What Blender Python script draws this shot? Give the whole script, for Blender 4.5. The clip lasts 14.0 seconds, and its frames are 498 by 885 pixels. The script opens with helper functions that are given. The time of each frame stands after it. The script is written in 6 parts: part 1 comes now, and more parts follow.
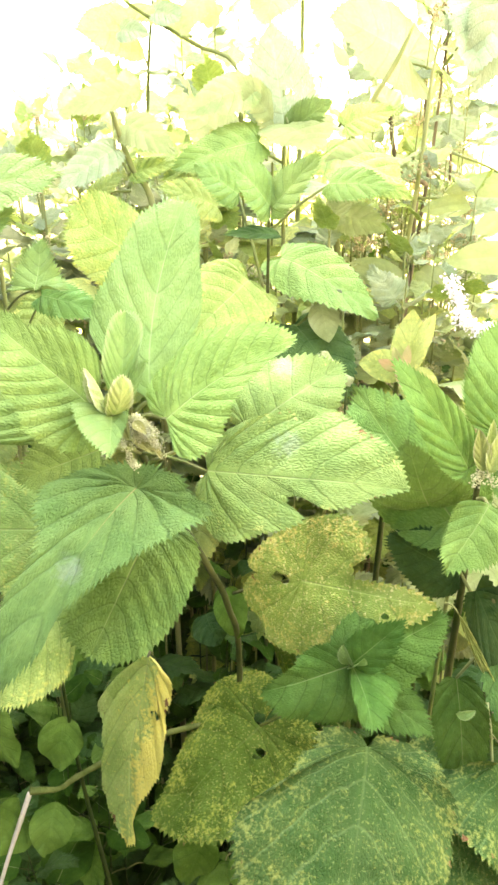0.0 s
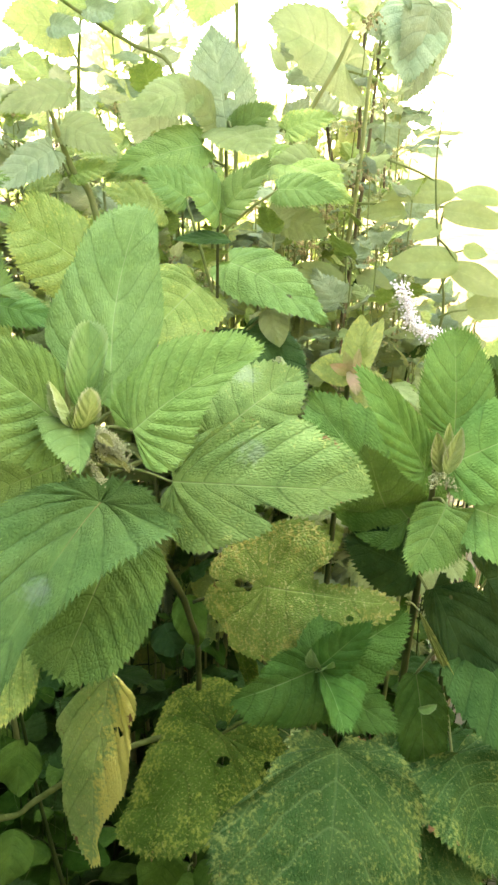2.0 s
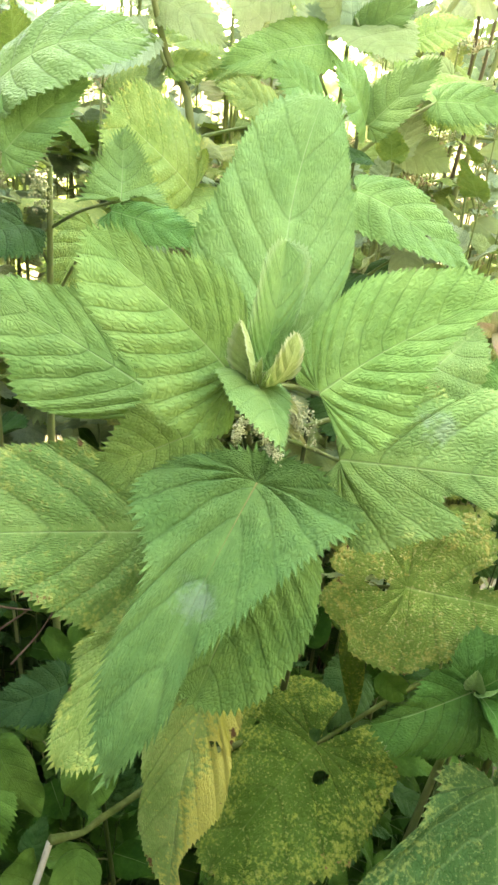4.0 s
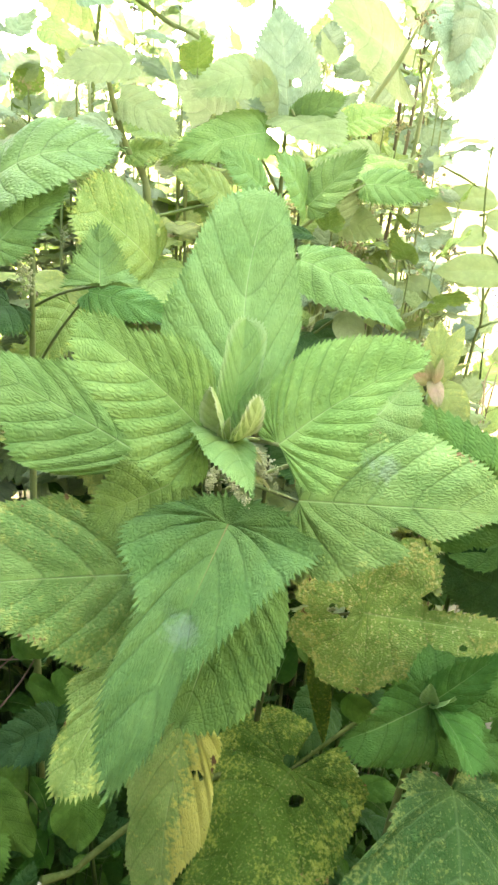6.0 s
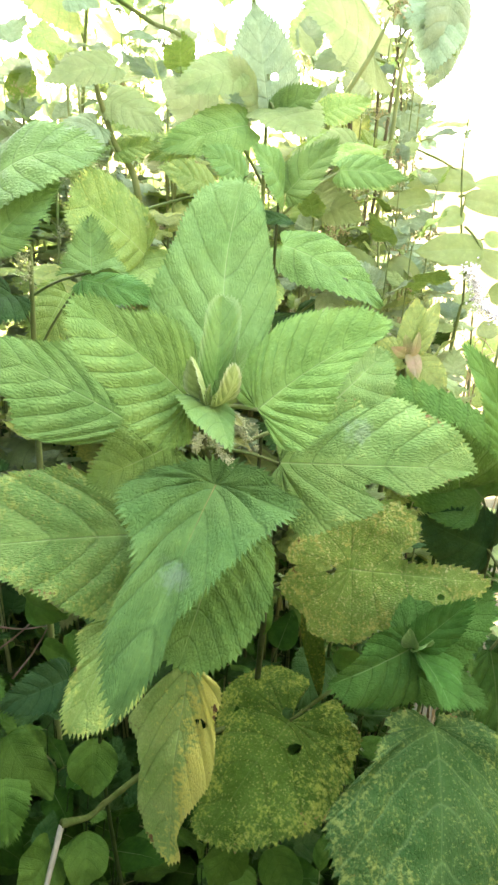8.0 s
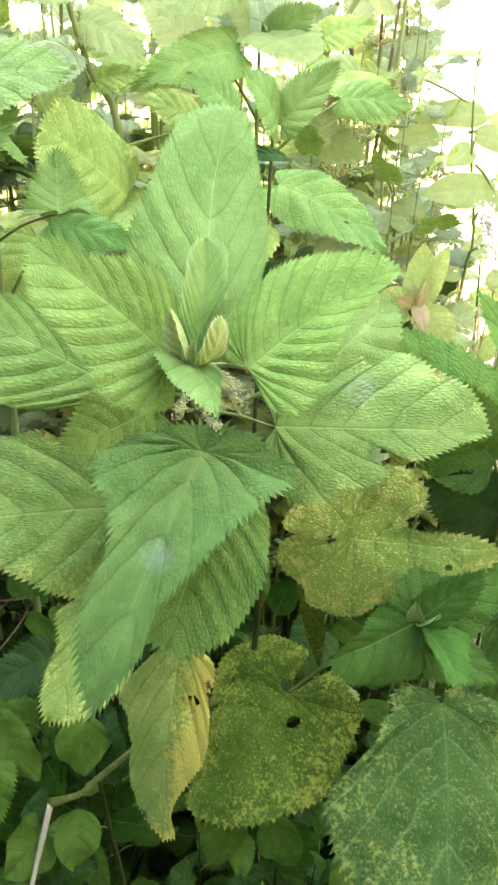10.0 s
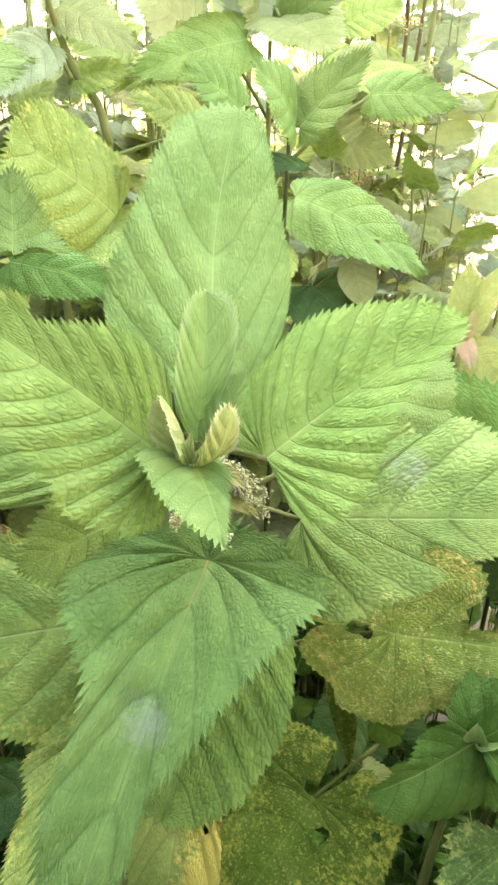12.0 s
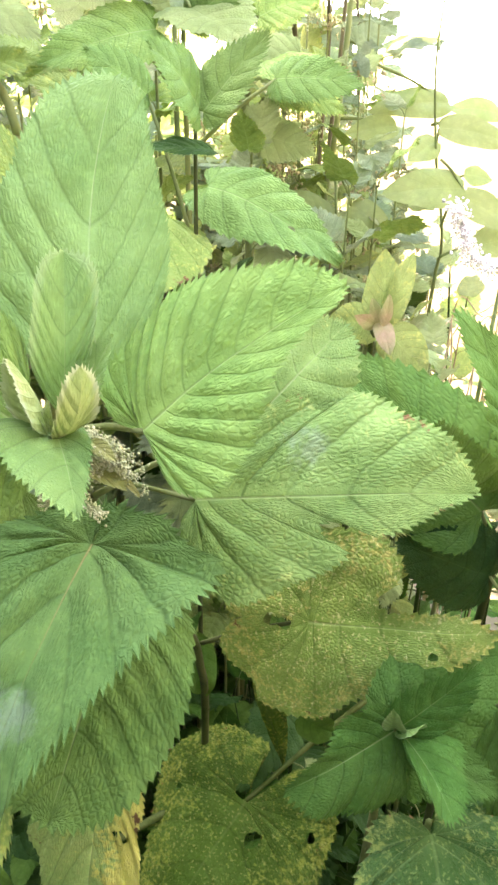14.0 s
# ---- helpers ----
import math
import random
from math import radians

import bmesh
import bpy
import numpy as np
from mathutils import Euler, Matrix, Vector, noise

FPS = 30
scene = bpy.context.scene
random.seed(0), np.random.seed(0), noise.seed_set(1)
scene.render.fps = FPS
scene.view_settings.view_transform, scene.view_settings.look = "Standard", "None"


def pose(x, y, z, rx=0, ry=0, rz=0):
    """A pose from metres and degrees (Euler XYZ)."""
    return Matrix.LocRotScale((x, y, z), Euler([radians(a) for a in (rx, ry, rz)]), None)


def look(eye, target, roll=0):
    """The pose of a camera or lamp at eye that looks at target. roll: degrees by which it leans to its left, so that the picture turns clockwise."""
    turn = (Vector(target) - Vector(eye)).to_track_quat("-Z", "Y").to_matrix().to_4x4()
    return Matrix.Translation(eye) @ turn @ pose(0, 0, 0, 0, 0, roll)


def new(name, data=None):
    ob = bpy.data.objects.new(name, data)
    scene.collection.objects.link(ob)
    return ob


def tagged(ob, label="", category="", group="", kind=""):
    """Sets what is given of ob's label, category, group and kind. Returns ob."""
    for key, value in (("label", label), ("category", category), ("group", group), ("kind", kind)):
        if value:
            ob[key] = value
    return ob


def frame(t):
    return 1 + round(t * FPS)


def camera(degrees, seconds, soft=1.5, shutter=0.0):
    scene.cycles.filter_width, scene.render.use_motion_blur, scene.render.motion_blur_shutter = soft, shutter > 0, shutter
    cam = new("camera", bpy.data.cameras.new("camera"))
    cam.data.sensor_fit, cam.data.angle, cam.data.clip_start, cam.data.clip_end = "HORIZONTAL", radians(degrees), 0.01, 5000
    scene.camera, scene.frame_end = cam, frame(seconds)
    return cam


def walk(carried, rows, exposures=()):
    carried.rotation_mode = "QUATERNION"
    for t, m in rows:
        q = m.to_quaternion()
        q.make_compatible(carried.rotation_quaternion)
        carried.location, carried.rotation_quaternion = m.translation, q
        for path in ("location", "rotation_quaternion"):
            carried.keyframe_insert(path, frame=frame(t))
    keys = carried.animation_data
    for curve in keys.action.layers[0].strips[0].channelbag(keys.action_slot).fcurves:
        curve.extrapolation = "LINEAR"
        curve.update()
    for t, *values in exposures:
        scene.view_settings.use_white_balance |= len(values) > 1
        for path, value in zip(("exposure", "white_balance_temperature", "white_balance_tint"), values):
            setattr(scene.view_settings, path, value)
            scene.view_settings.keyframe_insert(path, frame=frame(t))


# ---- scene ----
cam = camera(41.1, 14.0, soft=2.7)
METRES, EYE, TILT, LEAN, TURN = 0.75, 1.30, -24.0, 0.0, 0.0
ROWS = [
    (0.0, 0.0, 0.0, 0.0, -0.0, 0.0, -0.0),
    (0.5, -0.0187, -0.0198, 0.0022, -5.19, 6.93, 0.55),
    (1.0, -0.0305, -0.0057, 0.0004, -7.07, 7.91, 0.36),
    (1.5, -0.0418, 0.0047, 0.0089, -5.9, 3.08, 0.27),
    (2.0, -0.0399, 0.0061, 0.0109, -6.46, -0.23, 1.52),
    (2.5, -0.0425, -0.0114, 0.0031, -5.88, 0.21, 0.71),
    (3.0, -0.079, -0.0061, 0.0092, -4.21, 0.11, -0.5),
    (3.5, -0.152, 0.0874, 0.0125, -5.02, -2.35, -1.38),
    (4.0, -0.192, 0.1732, 0.0185, -8.65, -4.03, -2.18),
    (6.5, -0.2207, 0.0799, 0.0174, -12.78, 0.33, 0.6),
    (7.0, -0.2281, 0.0594, 0.0001, -12.03, -1.09, 1.48),
    (7.5, -0.2125, 0.0486, -0.0109, -12.33, -1.39, 1.96),
    (8.0, -0.2056, 0.045, 0.0004, -11.93, -0.71, 2.37),
    (10.5, -0.1659, 0.126, 0.0092, -11.63, -5.08, 3.15),
    (11.0, -0.1026, 0.1518, 0.0147, -7.04, -4.92, 3.72),
    (11.5, -0.0727, 0.1855, 0.025, -6.14, -7.45, 2.87),
    (12.0, -0.1586, 0.2353, 0.0643, -11.09, -4.84, 3.64),
    (12.5, -0.1518, 0.2741, 0.0445, -14.28, -6.96, 2.48),
    (13.0, -0.172, 0.2796, 0.0447, -10.65, -7.03, 2.1),
    (13.5, -0.1547, 0.2613, 0.0441, -12.11, -3.42, 3.22),
    (14.0, -0.1072, 0.24, 0.034, -13.98, -3.72, 5.17),
]
EXPOSURES = [(0.0, 5.4, 8500, 44), (0.5, 4.66, 8200, 25), (1.0, 4.4, 8000, 23), (2.0, 4.53, 8300, 32), (4.0, 4.86, 8100, 30), (7.0, 4.82, 7600, 31), (8.0, 4.74, 7700, 31), (10.5, 4.86, 7900, 32), (11.0, 4.72, 8000, 32), (11.5, 5.01, 8500, 39), (12.0, 4.9, 8100, 44), (12.5, 4.8, 7700, 35), (13.0, 4.85, 7850, 41), (14.0, 4.82, 7600, 44)]
walk(cam, [(t, pose(0, 0, EYE, TILT, LEAN, TURN) @ pose(METRES * x, METRES * y, METRES * z, 90 + pitch, roll, yaw)) for t, x, y, z, yaw, pitch, roll in ROWS], EXPOSURES)


# ---- light ----
SUN_EL, SUN_AZ = 42.0, -60.0          # degrees up; degrees from +y towards +x
sun_dir = Vector((math.sin(radians(SUN_AZ)) * math.cos(radians(SUN_EL)), math.cos(radians(SUN_AZ)) * math.cos(radians(SUN_EL)), math.sin(radians(SUN_EL))))
world = bpy.data.worlds.new("sky")
scene.world = world
world.use_nodes = True
wt = world.node_tree
sky = wt.nodes.new("ShaderNodeTexSky")
sky.sky_type = "NISHITA"
sky.sun_disc = False
sky.sun_elevation = radians(SUN_EL)
sky.sun_rotation = radians(SUN_AZ)
sky.dust_density = 1.5
wt.links.new(sky.outputs[0], wt.nodes["Background"].inputs[0])
wt.nodes["Background"].inputs[1].default_value = 0.15
sun = new("sun", bpy.data.lights.new("sun", "SUN"))
sun.data.energy = 4.5
sun.data.angle = radians(0.5)
sun.data.color = (1.0, 0.94, 0.84)
sun.matrix_world = look(sun_dir * 30, (0, 0, 0))

# ---- materials ----
VEINS = 9


class Nodes:
    """A short way to write node trees."""

    def __init__(self, name):
        self.mat = bpy.data.materials.new(name)
        self.mat.use_nodes = True
        self.t = self.mat.node_tree
        self.t.nodes.clear()

    def put(self, kind, ins=(), **props):
        n = self.t.nodes.new("ShaderNode" + kind)
        for k, v in props.items():
            setattr(n, k, v)
        for key, v in dict(ins).items():
            if isinstance(v, bpy.types.NodeSocket):
                self.t.links.new(v, n.inputs[key])
            else:
                n.inputs[key].default_value = v
        return n

    def math(self, op, a, b=0.0, clamp=False):
        return self.put("Math", {0: a, 1: b}, operation=op, use_clamp=clamp).outputs[0]

    def mix(self, fac, a, b):
        n = self.put("Mix", {0: fac, 6: a, 7: b}, data_type="RGBA")
        return n.outputs[2]

    def noise(self, co, scale, detail=3.0, rough=0.55):
        return self.put("TexNoise", {"Vector": co, "Scale": scale, "Detail": detail, "Roughness": rough}).outputs[0]

    def band(self, x, lo, hi):
        return self.put("MapRange", {0: x, 1: lo, 2: hi, 3: 0.0, 4: 1.0}, interpolation_type="SMOOTHSTEP").outputs[0]


def c4(c):
    return (c[0], c[1], c[2], 1.0)


def leaf_material(name, deep, light, vein=(0.36, 0.46, 0.2), sick=(0.5, 0.42, 0.06), yellowing=0.0, brown=0.0, through_col=(0.35, 0.5, 0.06), rough=0.6, relief=1.0, clear=0.13, blot=None, rim=None, lopsided=0.0, gloss=0.07, pale_veins=False, rib=0.28, specks=None, speck_col=(0.45, 0.5, 0.16), rungs_per=1.0, veins=VEINS):
    n = Nodes(name)
    co = n.put("TexCoord").outputs
    rnd = n.put("ObjectInfo").outputs["Random"]
    shift = n.put("VectorMath", {0: co["Object"], 1: n.put("CombineXYZ", {0: rnd, 1: rnd, 2: 0.0}).outputs[0]}, operation="ADD").outputs[0]
    uv = n.put("SeparateXYZ", {0: co["UV"]}).outputs
    a, v = uv[0], uv[1]
    big = n.noise(shift, 28.0, 3.0)
    fine = n.noise(shift, 160.0, 4.0, 0.65)
    col = n.mix(n.band(big, 0.3, 0.72), c4(deep), c4(light))
    col = n.mix(n.math("MULTIPLY", n.band(fine, 0.45, 0.75), 0.35), col, c4([min(1, 1.5 * x) for x in light]))
    # side veins: lines of equal first UV coordinate, each half stepped on its own, and the midrib
    stray = n.math("MULTIPLY", n.math("SUBTRACT", n.noise(shift, 60.0, 2.0, 0.5), 0.5), 0.03)
    along = n.math("MULTIPLY", n.math("ADD", a, stray), float(veins))
    dist = n.math("ABSOLUTE", n.math("SUBTRACT", n.math("FRACT", n.math("ADD", along, 0.5)), 0.5))
    side = n.math("SUBTRACT", 1.0, n.band(dist, 0.0, 0.075))
    mid = n.math("SUBTRACT", 1.0, n.band(v, 0.003, 0.026))
    ribs = mid if rib < 0.3 else n.math("MULTIPLY", mid, n.math("SUBTRACT", 1.0, n.band(a, 0.6, 0.85)))
    # pillowed wrinkles laid like rungs between the side veins
    drift = n.math("MULTIPLY", n.math("SUBTRACT", n.noise(shift, 150.0, 2.0, 0.5), 0.5), 1.1)
    rungs = n.put("CombineXYZ", {0: n.math("MULTIPLY", along, 4.6 * rungs_per), 1: n.math("ADD", n.math("MULTIPLY", v, 14.0 * rungs_per), drift), 2: n.math("MULTIPLY", rnd, 40.0)}).outputs[0]
    cells = n.put("TexVoronoi", {"Vector": rungs, "Scale": 1.0, "Randomness": 0.85}, feature="DISTANCE_TO_EDGE").outputs[0]
    net = n.math("MAXIMUM", n.band(cells, 0.0, 0.36), n.math("SUBTRACT", 1.0, n.band(v, 0.04, 0.16)))
    # the skin swells between two side veins
    pillow = n.math("MULTIPLY", n.math("MULTIPLY", n.band(dist, 0.0, 0.45), 0.42), n.band(v, 0.02, 0.2))
    # fine grain of the skin
    warp = n.put("VectorMath", {0: shift, 1: n.put("VectorMath", {0: n.put("TexNoise", {"Vector": shift, "Scale": 220.0, "Detail": 2.0}).outputs["Color"], "Scale": 0.0016}, operation="SCALE").outputs[0]}, operation="ADD").outputs[0]
    grain = n.band(n.put("TexVoronoi", {"Vector": warp, "Scale": 520.0}, feature="DISTANCE_TO_EDGE").outputs[0], 0.0, 0.42)
    # creases between the wrinkles are darkened: their shade is painted in
    groove = n.math("SUBTRACT", 1.0, net)
    col = n.mix(n.math("MULTIPLY", groove, 0.2 * min(1.0, relief)), col, c4([x * 0.6 for x in deep]))
    if pale_veins:
        col = n.mix(n.math("MULTIPLY", side, 0.4), col, c4(vein))
    else:
        col = n.mix(n.math("MULTIPLY", side, 0.34 * min(1.0, 0.3 + 0.7 * relief)), col, c4([x * 0.45 for x in deep]))
    if yellowing > 0:
        m = n.math("ADD", n.math("MULTIPLY", n.noise(shift, 70.0, 5.0, 0.75), 0.6), n.math("MULTIPLY", n.noise(shift, 300.0, 2.0), 0.5))
        m = n.math("ADD", m, n.math("MULTIPLY", n.math("SUBTRACT", v, 0.5), 0.14))
        if lopsided:
            m = n.math("ADD", m, n.math("MULTIPLY", n.put("SeparateXYZ", {0: co["Object"]}).outputs[0], lopsided))
        cut = 0.78 - 0.36 * yellowing
        col = n.mix(n.band(m, cut - 0.06, cut + 0.1), col, c4(sick))
        col = n.mix(n.math("MULTIPLY", n.band(n.noise(shift, 420.0, 2.0), 0.58, 0.68), 0.5 * yellowing if specks is None else specks), col, c4(speck_col))
    col = n.mix(n.math("MULTIPLY", ribs, rib), col, c4(vein))
    if brown > 0:
        b = n.math("ADD", n.noise(shift, 75.0, 5.0, 0.7), n.math("MULTIPLY", n.band(v, 0.7, 1.0), 0.12))
        cut = 0.74 - 0.12 * brown
        col = n.mix(n.band(b, cut, cut + 0.05), col, c4((0.16, 0.085, 0.035)))
    # pale fuzzy margin, with its rim highlight put into the colour
    if rim:
        col = n.mix(n.math("MULTIPLY", n.band(v, 0.72, 1.0), 0.8), col, c4(rim))
    if blot:
        # a chalky dried smudge
        flat = n.put("VectorMath", {0: co["Object"], 1: (1.0, 1.0, 0.0)}, operation="MULTIPLY").outputs[0]
        far = n.put("VectorMath", {0: flat, 1: (blot[0], blot[1], 0.0)}, operation="DISTANCE").outputs["Value"]
        far = n.math("ADD", far, n.math("MULTIPLY", n.math("SUBTRACT", n.noise(shift, 90.0, 4.0, 0.7), 0.5), blot[2] * 4.0))
        col = n.mix(n.math("MULTIPLY", n.math("SUBTRACT", 1.0, n.band(far, blot[2] * 0.3, blot[2] * 1.5)), 0.1), col, c4((0.6, 0.66, 0.68)))
    tone = n.put("HueSaturation", {"Hue": n.math("ADD", 0.492, n.math("MULTIPLY", rnd, 0.016)), "Value": n.math("ADD", 0.86, n.math("MULTIPLY", rnd, 0.28)), "Color": col}).outputs[0]
    height = n.math("ADD", n.math("MULTIPLY", net, 0.62), n.math("MULTIPLY", fine, 0.2))
    height = n.math("ADD", height, n.math("MULTIPLY", grain, 0.1))
    height = n.math("ADD", height, pillow)
    height = n.math("SUBTRACT", height, n.math("MULTIPLY", n.math("MAXIMUM", n.math("MULTIPLY", side, 0.8), mid), 0.8))
    bump = n.put("Bump", {"Strength": min(1.0, 0.52 * relief), "Distance": 0.0018, "Height": height}).outputs[0]
    bsdf = n.put("BsdfPrincipled", {"Base Color": tone, "Roughness": n.math("ADD", rough, n.math("MULTIPLY", fine, 0.18)), "Normal": bump, "Specular IOR Level": gloss, "Sheen Weight": 0.0, "Sheen Roughness": 0.5})
    glow = n.put("BsdfTranslucent", {"Color": n.mix(0.5, tone, c4(through_col)), "Normal": bump})
    both = n.put("MixShader", {0: clear, 1: bsdf.outputs[0], 2: glow.outputs[0]})
    n.put("OutputMaterial", {0: both.outputs[0]})
    return n.mat


def plain_material(name, c1, c2, scale=60.0, rough=0.6, bump=0.4, depth=0.001, stretch=(1, 1, 1)):
    n = Nodes(name)
    co = n.put("TexCoord").outputs["Object"]
    co = n.put("Mapping", {"Vector": co, "Scale": stretch}).outputs[0]
    big = n.noise(co, scale, 4.0, 0.6)
    fine = n.noise(co, scale * 7, 4.0, 0.6)
    col = n.mix(n.band(big, 0.3, 0.7), c4(c1), c4(c2))
    col = n.mix(n.math("MULTIPLY", n.band(fine, 0.5, 0.75), 0.4), col, c4([x * 0.6 for x in c1]))
    b = n.put("Bump", {"Strength": bump, "Distance": depth, "Height": n.math("ADD", big, n.math("MULTIPLY", fine, 0.5))}).outputs[0]
    s = n.put("BsdfPrincipled", {"Base Color": col, "Roughness": rough, "Normal": b, "Specular IOR Level": 0.02})
    n.put("OutputMaterial", {0: s.outputs[0]})
    return n.mat


M_FRESH = leaf_material("leaf_fresh", (0.105, 0.232, 0.044), (0.172, 0.318, 0.07), veins=13, rungs_per=0.8)
M_YOUNG = leaf_material("leaf_young", (0.12, 0.28, 0.06), (0.19, 0.37, 0.095), through_col=(0.3, 0.52, 0.16), clear=0.12, relief=0.7, vein=(0.3, 0.42, 0.16), rim=(0.26, 0.42, 0.15), rungs_per=0.6)
# nettle green darkened: the shade under other leaves is put into the colour
M_SHADED = leaf_material("leaf_shaded", (0.018, 0.065, 0.013), (0.038, 0.105, 0.024), vein=(0.06, 0.13, 0.04), gloss=0.03, clear=0.06)
M_EAST = leaf_material("leaf_cool", (0.062, 0.185, 0.034), (0.112, 0.268, 0.056))
# bluish green, darkened because the shade is put into the colour
M_TEALSHADE = leaf_material("leaf_teal_shaded", (0.012, 0.05, 0.014), (0.028, 0.084, 0.024), vein=(0.05, 0.12, 0.04), gloss=0.03, clear=0.06)
# greyed green: haze over the far leaves is put into the colour
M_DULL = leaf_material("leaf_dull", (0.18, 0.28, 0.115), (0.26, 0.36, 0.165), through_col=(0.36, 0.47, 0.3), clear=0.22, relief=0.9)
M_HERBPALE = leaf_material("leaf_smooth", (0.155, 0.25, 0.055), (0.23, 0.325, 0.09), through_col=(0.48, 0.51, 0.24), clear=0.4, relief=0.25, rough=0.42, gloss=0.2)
M_TURN = leaf_material("leaf_turning", (0.14, 0.255, 0.048), (0.215, 0.34, 0.08), sick=(0.32, 0.4, 0.08), yellowing=0.36, brown=0.2)
M_MOTTLE = leaf_material("leaf_mottled", (0.15, 0.315, 0.055), (0.235, 0.41, 0.085), sick=(0.5, 0.52, 0.13), yellowing=0.42, brown=0.12, specks=0.7, speck_col=(0.6, 0.64, 0.24), rungs_per=1.6)
M_YELLOW = leaf_material("leaf_yellowed", (0.2, 0.4, 0.09), (0.31, 0.5, 0.13), sick=(0.64, 0.67, 0.14), yellowing=0.56, brown=0.42, lopsided=-6.0, rungs_per=1.5)
# pale yellow-green, lightened so that the colour itself stands for sunlight
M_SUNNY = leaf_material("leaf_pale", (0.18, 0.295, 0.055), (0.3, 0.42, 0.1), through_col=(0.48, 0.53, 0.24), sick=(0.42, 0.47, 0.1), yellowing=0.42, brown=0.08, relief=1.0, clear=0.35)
# nearly black green, so that the undergrowth's shade lies in the colour
M_HERBSHADE = leaf_material("leaf_herb_shaded", (0.009, 0.042, 0.004), (0.025, 0.082, 0.009), relief=0.35, rough=0.5, gloss=0.03, clear=0.06)
M_RED = leaf_material("leaf_reddish", (0.28, 0.32, 0.12), (0.42, 0.27, 0.16), vein=(0.5, 0.2, 0.15), relief=0.5)
M_SMUDGE = leaf_material("leaf_smudged", (0.054, 0.165, 0.036), (0.1, 0.24, 0.058), relief=1.15, rib=0.5, vein=(0.36, 0.27, 0.11), blot=(0.0, 0.078, 0.008), rungs_per=1.5, gloss=0.03, clear=0.07)
M_SMUDGE_TURN = leaf_material("leaf_smudged_turning", (0.1, 0.212, 0.048), (0.162, 0.292, 0.074), sick=(0.3, 0.4, 0.1), yellowing=0.2, brown=0.1, blot=(-0.025, 0.058, 0.009), rungs_per=1.3, gloss=0.04)
M_SPECKLE = leaf_material("leaf_speckled", (0.018, 0.07, 0.014), (0.039, 0.106, 0.024), vein=(0.1, 0.19, 0.055), sick=(0.13, 0.19, 0.04), yellowing=0.42, brown=0.25, pale_veins=True, specks=0.4, speck_col=(0.17, 0.25, 0.065), rungs_per=1.7, gloss=0.03, clear=0.06)
# olive with its own mottling; the base is also darkened for shade
M_OLIVE = leaf_material("leaf_olive", (0.032, 0.085, 0.009), (0.062, 0.128, 0.017), sick=(0.17, 0.22, 0.03), yellowing=0.45, brown=0.1, vein=(0.13, 0.18, 0.045), specks=0.4, speck_col=(0.3, 0.31, 0.08), rungs_per=1.6, gloss=0.03, clear=0.06)
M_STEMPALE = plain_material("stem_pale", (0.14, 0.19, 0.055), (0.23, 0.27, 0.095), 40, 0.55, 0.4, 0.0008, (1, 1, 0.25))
M_BUD = leaf_material("leaf_bud", (0.22, 0.35, 0.085), (0.38, 0.48, 0.16), vein=(0.5, 0.46, 0.25), rim=(0.44, 0.52, 0.26), relief=0.6, rungs_per=0.35, clear=0.08)
M_BRACT = leaf_material("leaf_bract", (0.13, 0.16, 0.04), (0.25, 0.27, 0.08), vein=(0.36, 0.3, 0.14), relief=0.6, rungs_per=0.4)
M_WEST = leaf_material("leaf_bluish", (0.095, 0.21, 0.045), (0.155, 0.3, 0.072))
M_TOP = leaf_material("leaf_top", (0.098, 0.21, 0.048), (0.154, 0.285, 0.073), relief=0.9, rungs_per=1.35)
# lightened copy of the leaf green that carries backlight in its colour
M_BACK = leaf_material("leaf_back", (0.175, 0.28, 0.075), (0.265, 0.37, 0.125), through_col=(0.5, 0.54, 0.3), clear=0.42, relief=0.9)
M_PATCH = leaf_material("leaf_patched", (0.1, 0.22, 0.045), (0.17, 0.31, 0.07), sick=(0.27, 0.35, 0.075), yellowing=0.4, brown=0.3, rungs_per=1.4)
# darker copy of the nettle green; low shade is part of the colour
M_SHOOT = leaf_material("leaf_shoot_shaded", (0.027, 0.115, 0.017), (0.055, 0.17, 0.031), gloss=0.03, clear=0.06)
# low leaves, their green lowered to stand for shade
M_LOWSHADE = leaf_material("leaf_low_shaded", (0.036, 0.115, 0.015), (0.075, 0.182, 0.028), relief=0.7, vein=(0.08, 0.17, 0.04), gloss=0.03, clear=0.06)
# shaded copy of the stem colour, for stems low in the thicket
M_STEMSHADE = plain_material("stem_shaded", (0.018, 0.04, 0.008), (0.045, 0.075, 0.018), 40, 0.6, 0.4, 0.0008, (1, 1, 0.25))
M_TWIG = plain_material("twig", (0.1, 0.07, 0.04), (0.19, 0.14, 0.085), 60, 0.8, 0.5, 0.0008)
M_STICK = plain_material("stalk_knotty", (0.05, 0.085, 0.016), (0.105, 0.145, 0.036), 60, 0.7, 0.6, 0.001)
M_STEMBROWN = plain_material("stem_brown", (0.04, 0.06, 0.018), (0.09, 0.115, 0.036), 40, 0.6, 0.4, 0.0008, (1, 1, 0.25))
M_STEM = plain_material("stem_green", (0.11, 0.17, 0.045), (0.19, 0.24, 0.08), 40, 0.55, 0.4, 0.0008, (1, 1, 0.25))
M_STEMRED = plain_material("stem_reddish", (0.22, 0.16, 0.09), (0.32, 0.24, 0.13), 40, 0.55, 0.4, 0.0008, (1, 1, 0.25))
M_WOODY = plain_material("stem_woody", (0.1, 0.09, 0.045), (0.17, 0.15, 0.075), 50, 0.75, 0.6, 0.001, (1, 1, 0.2))
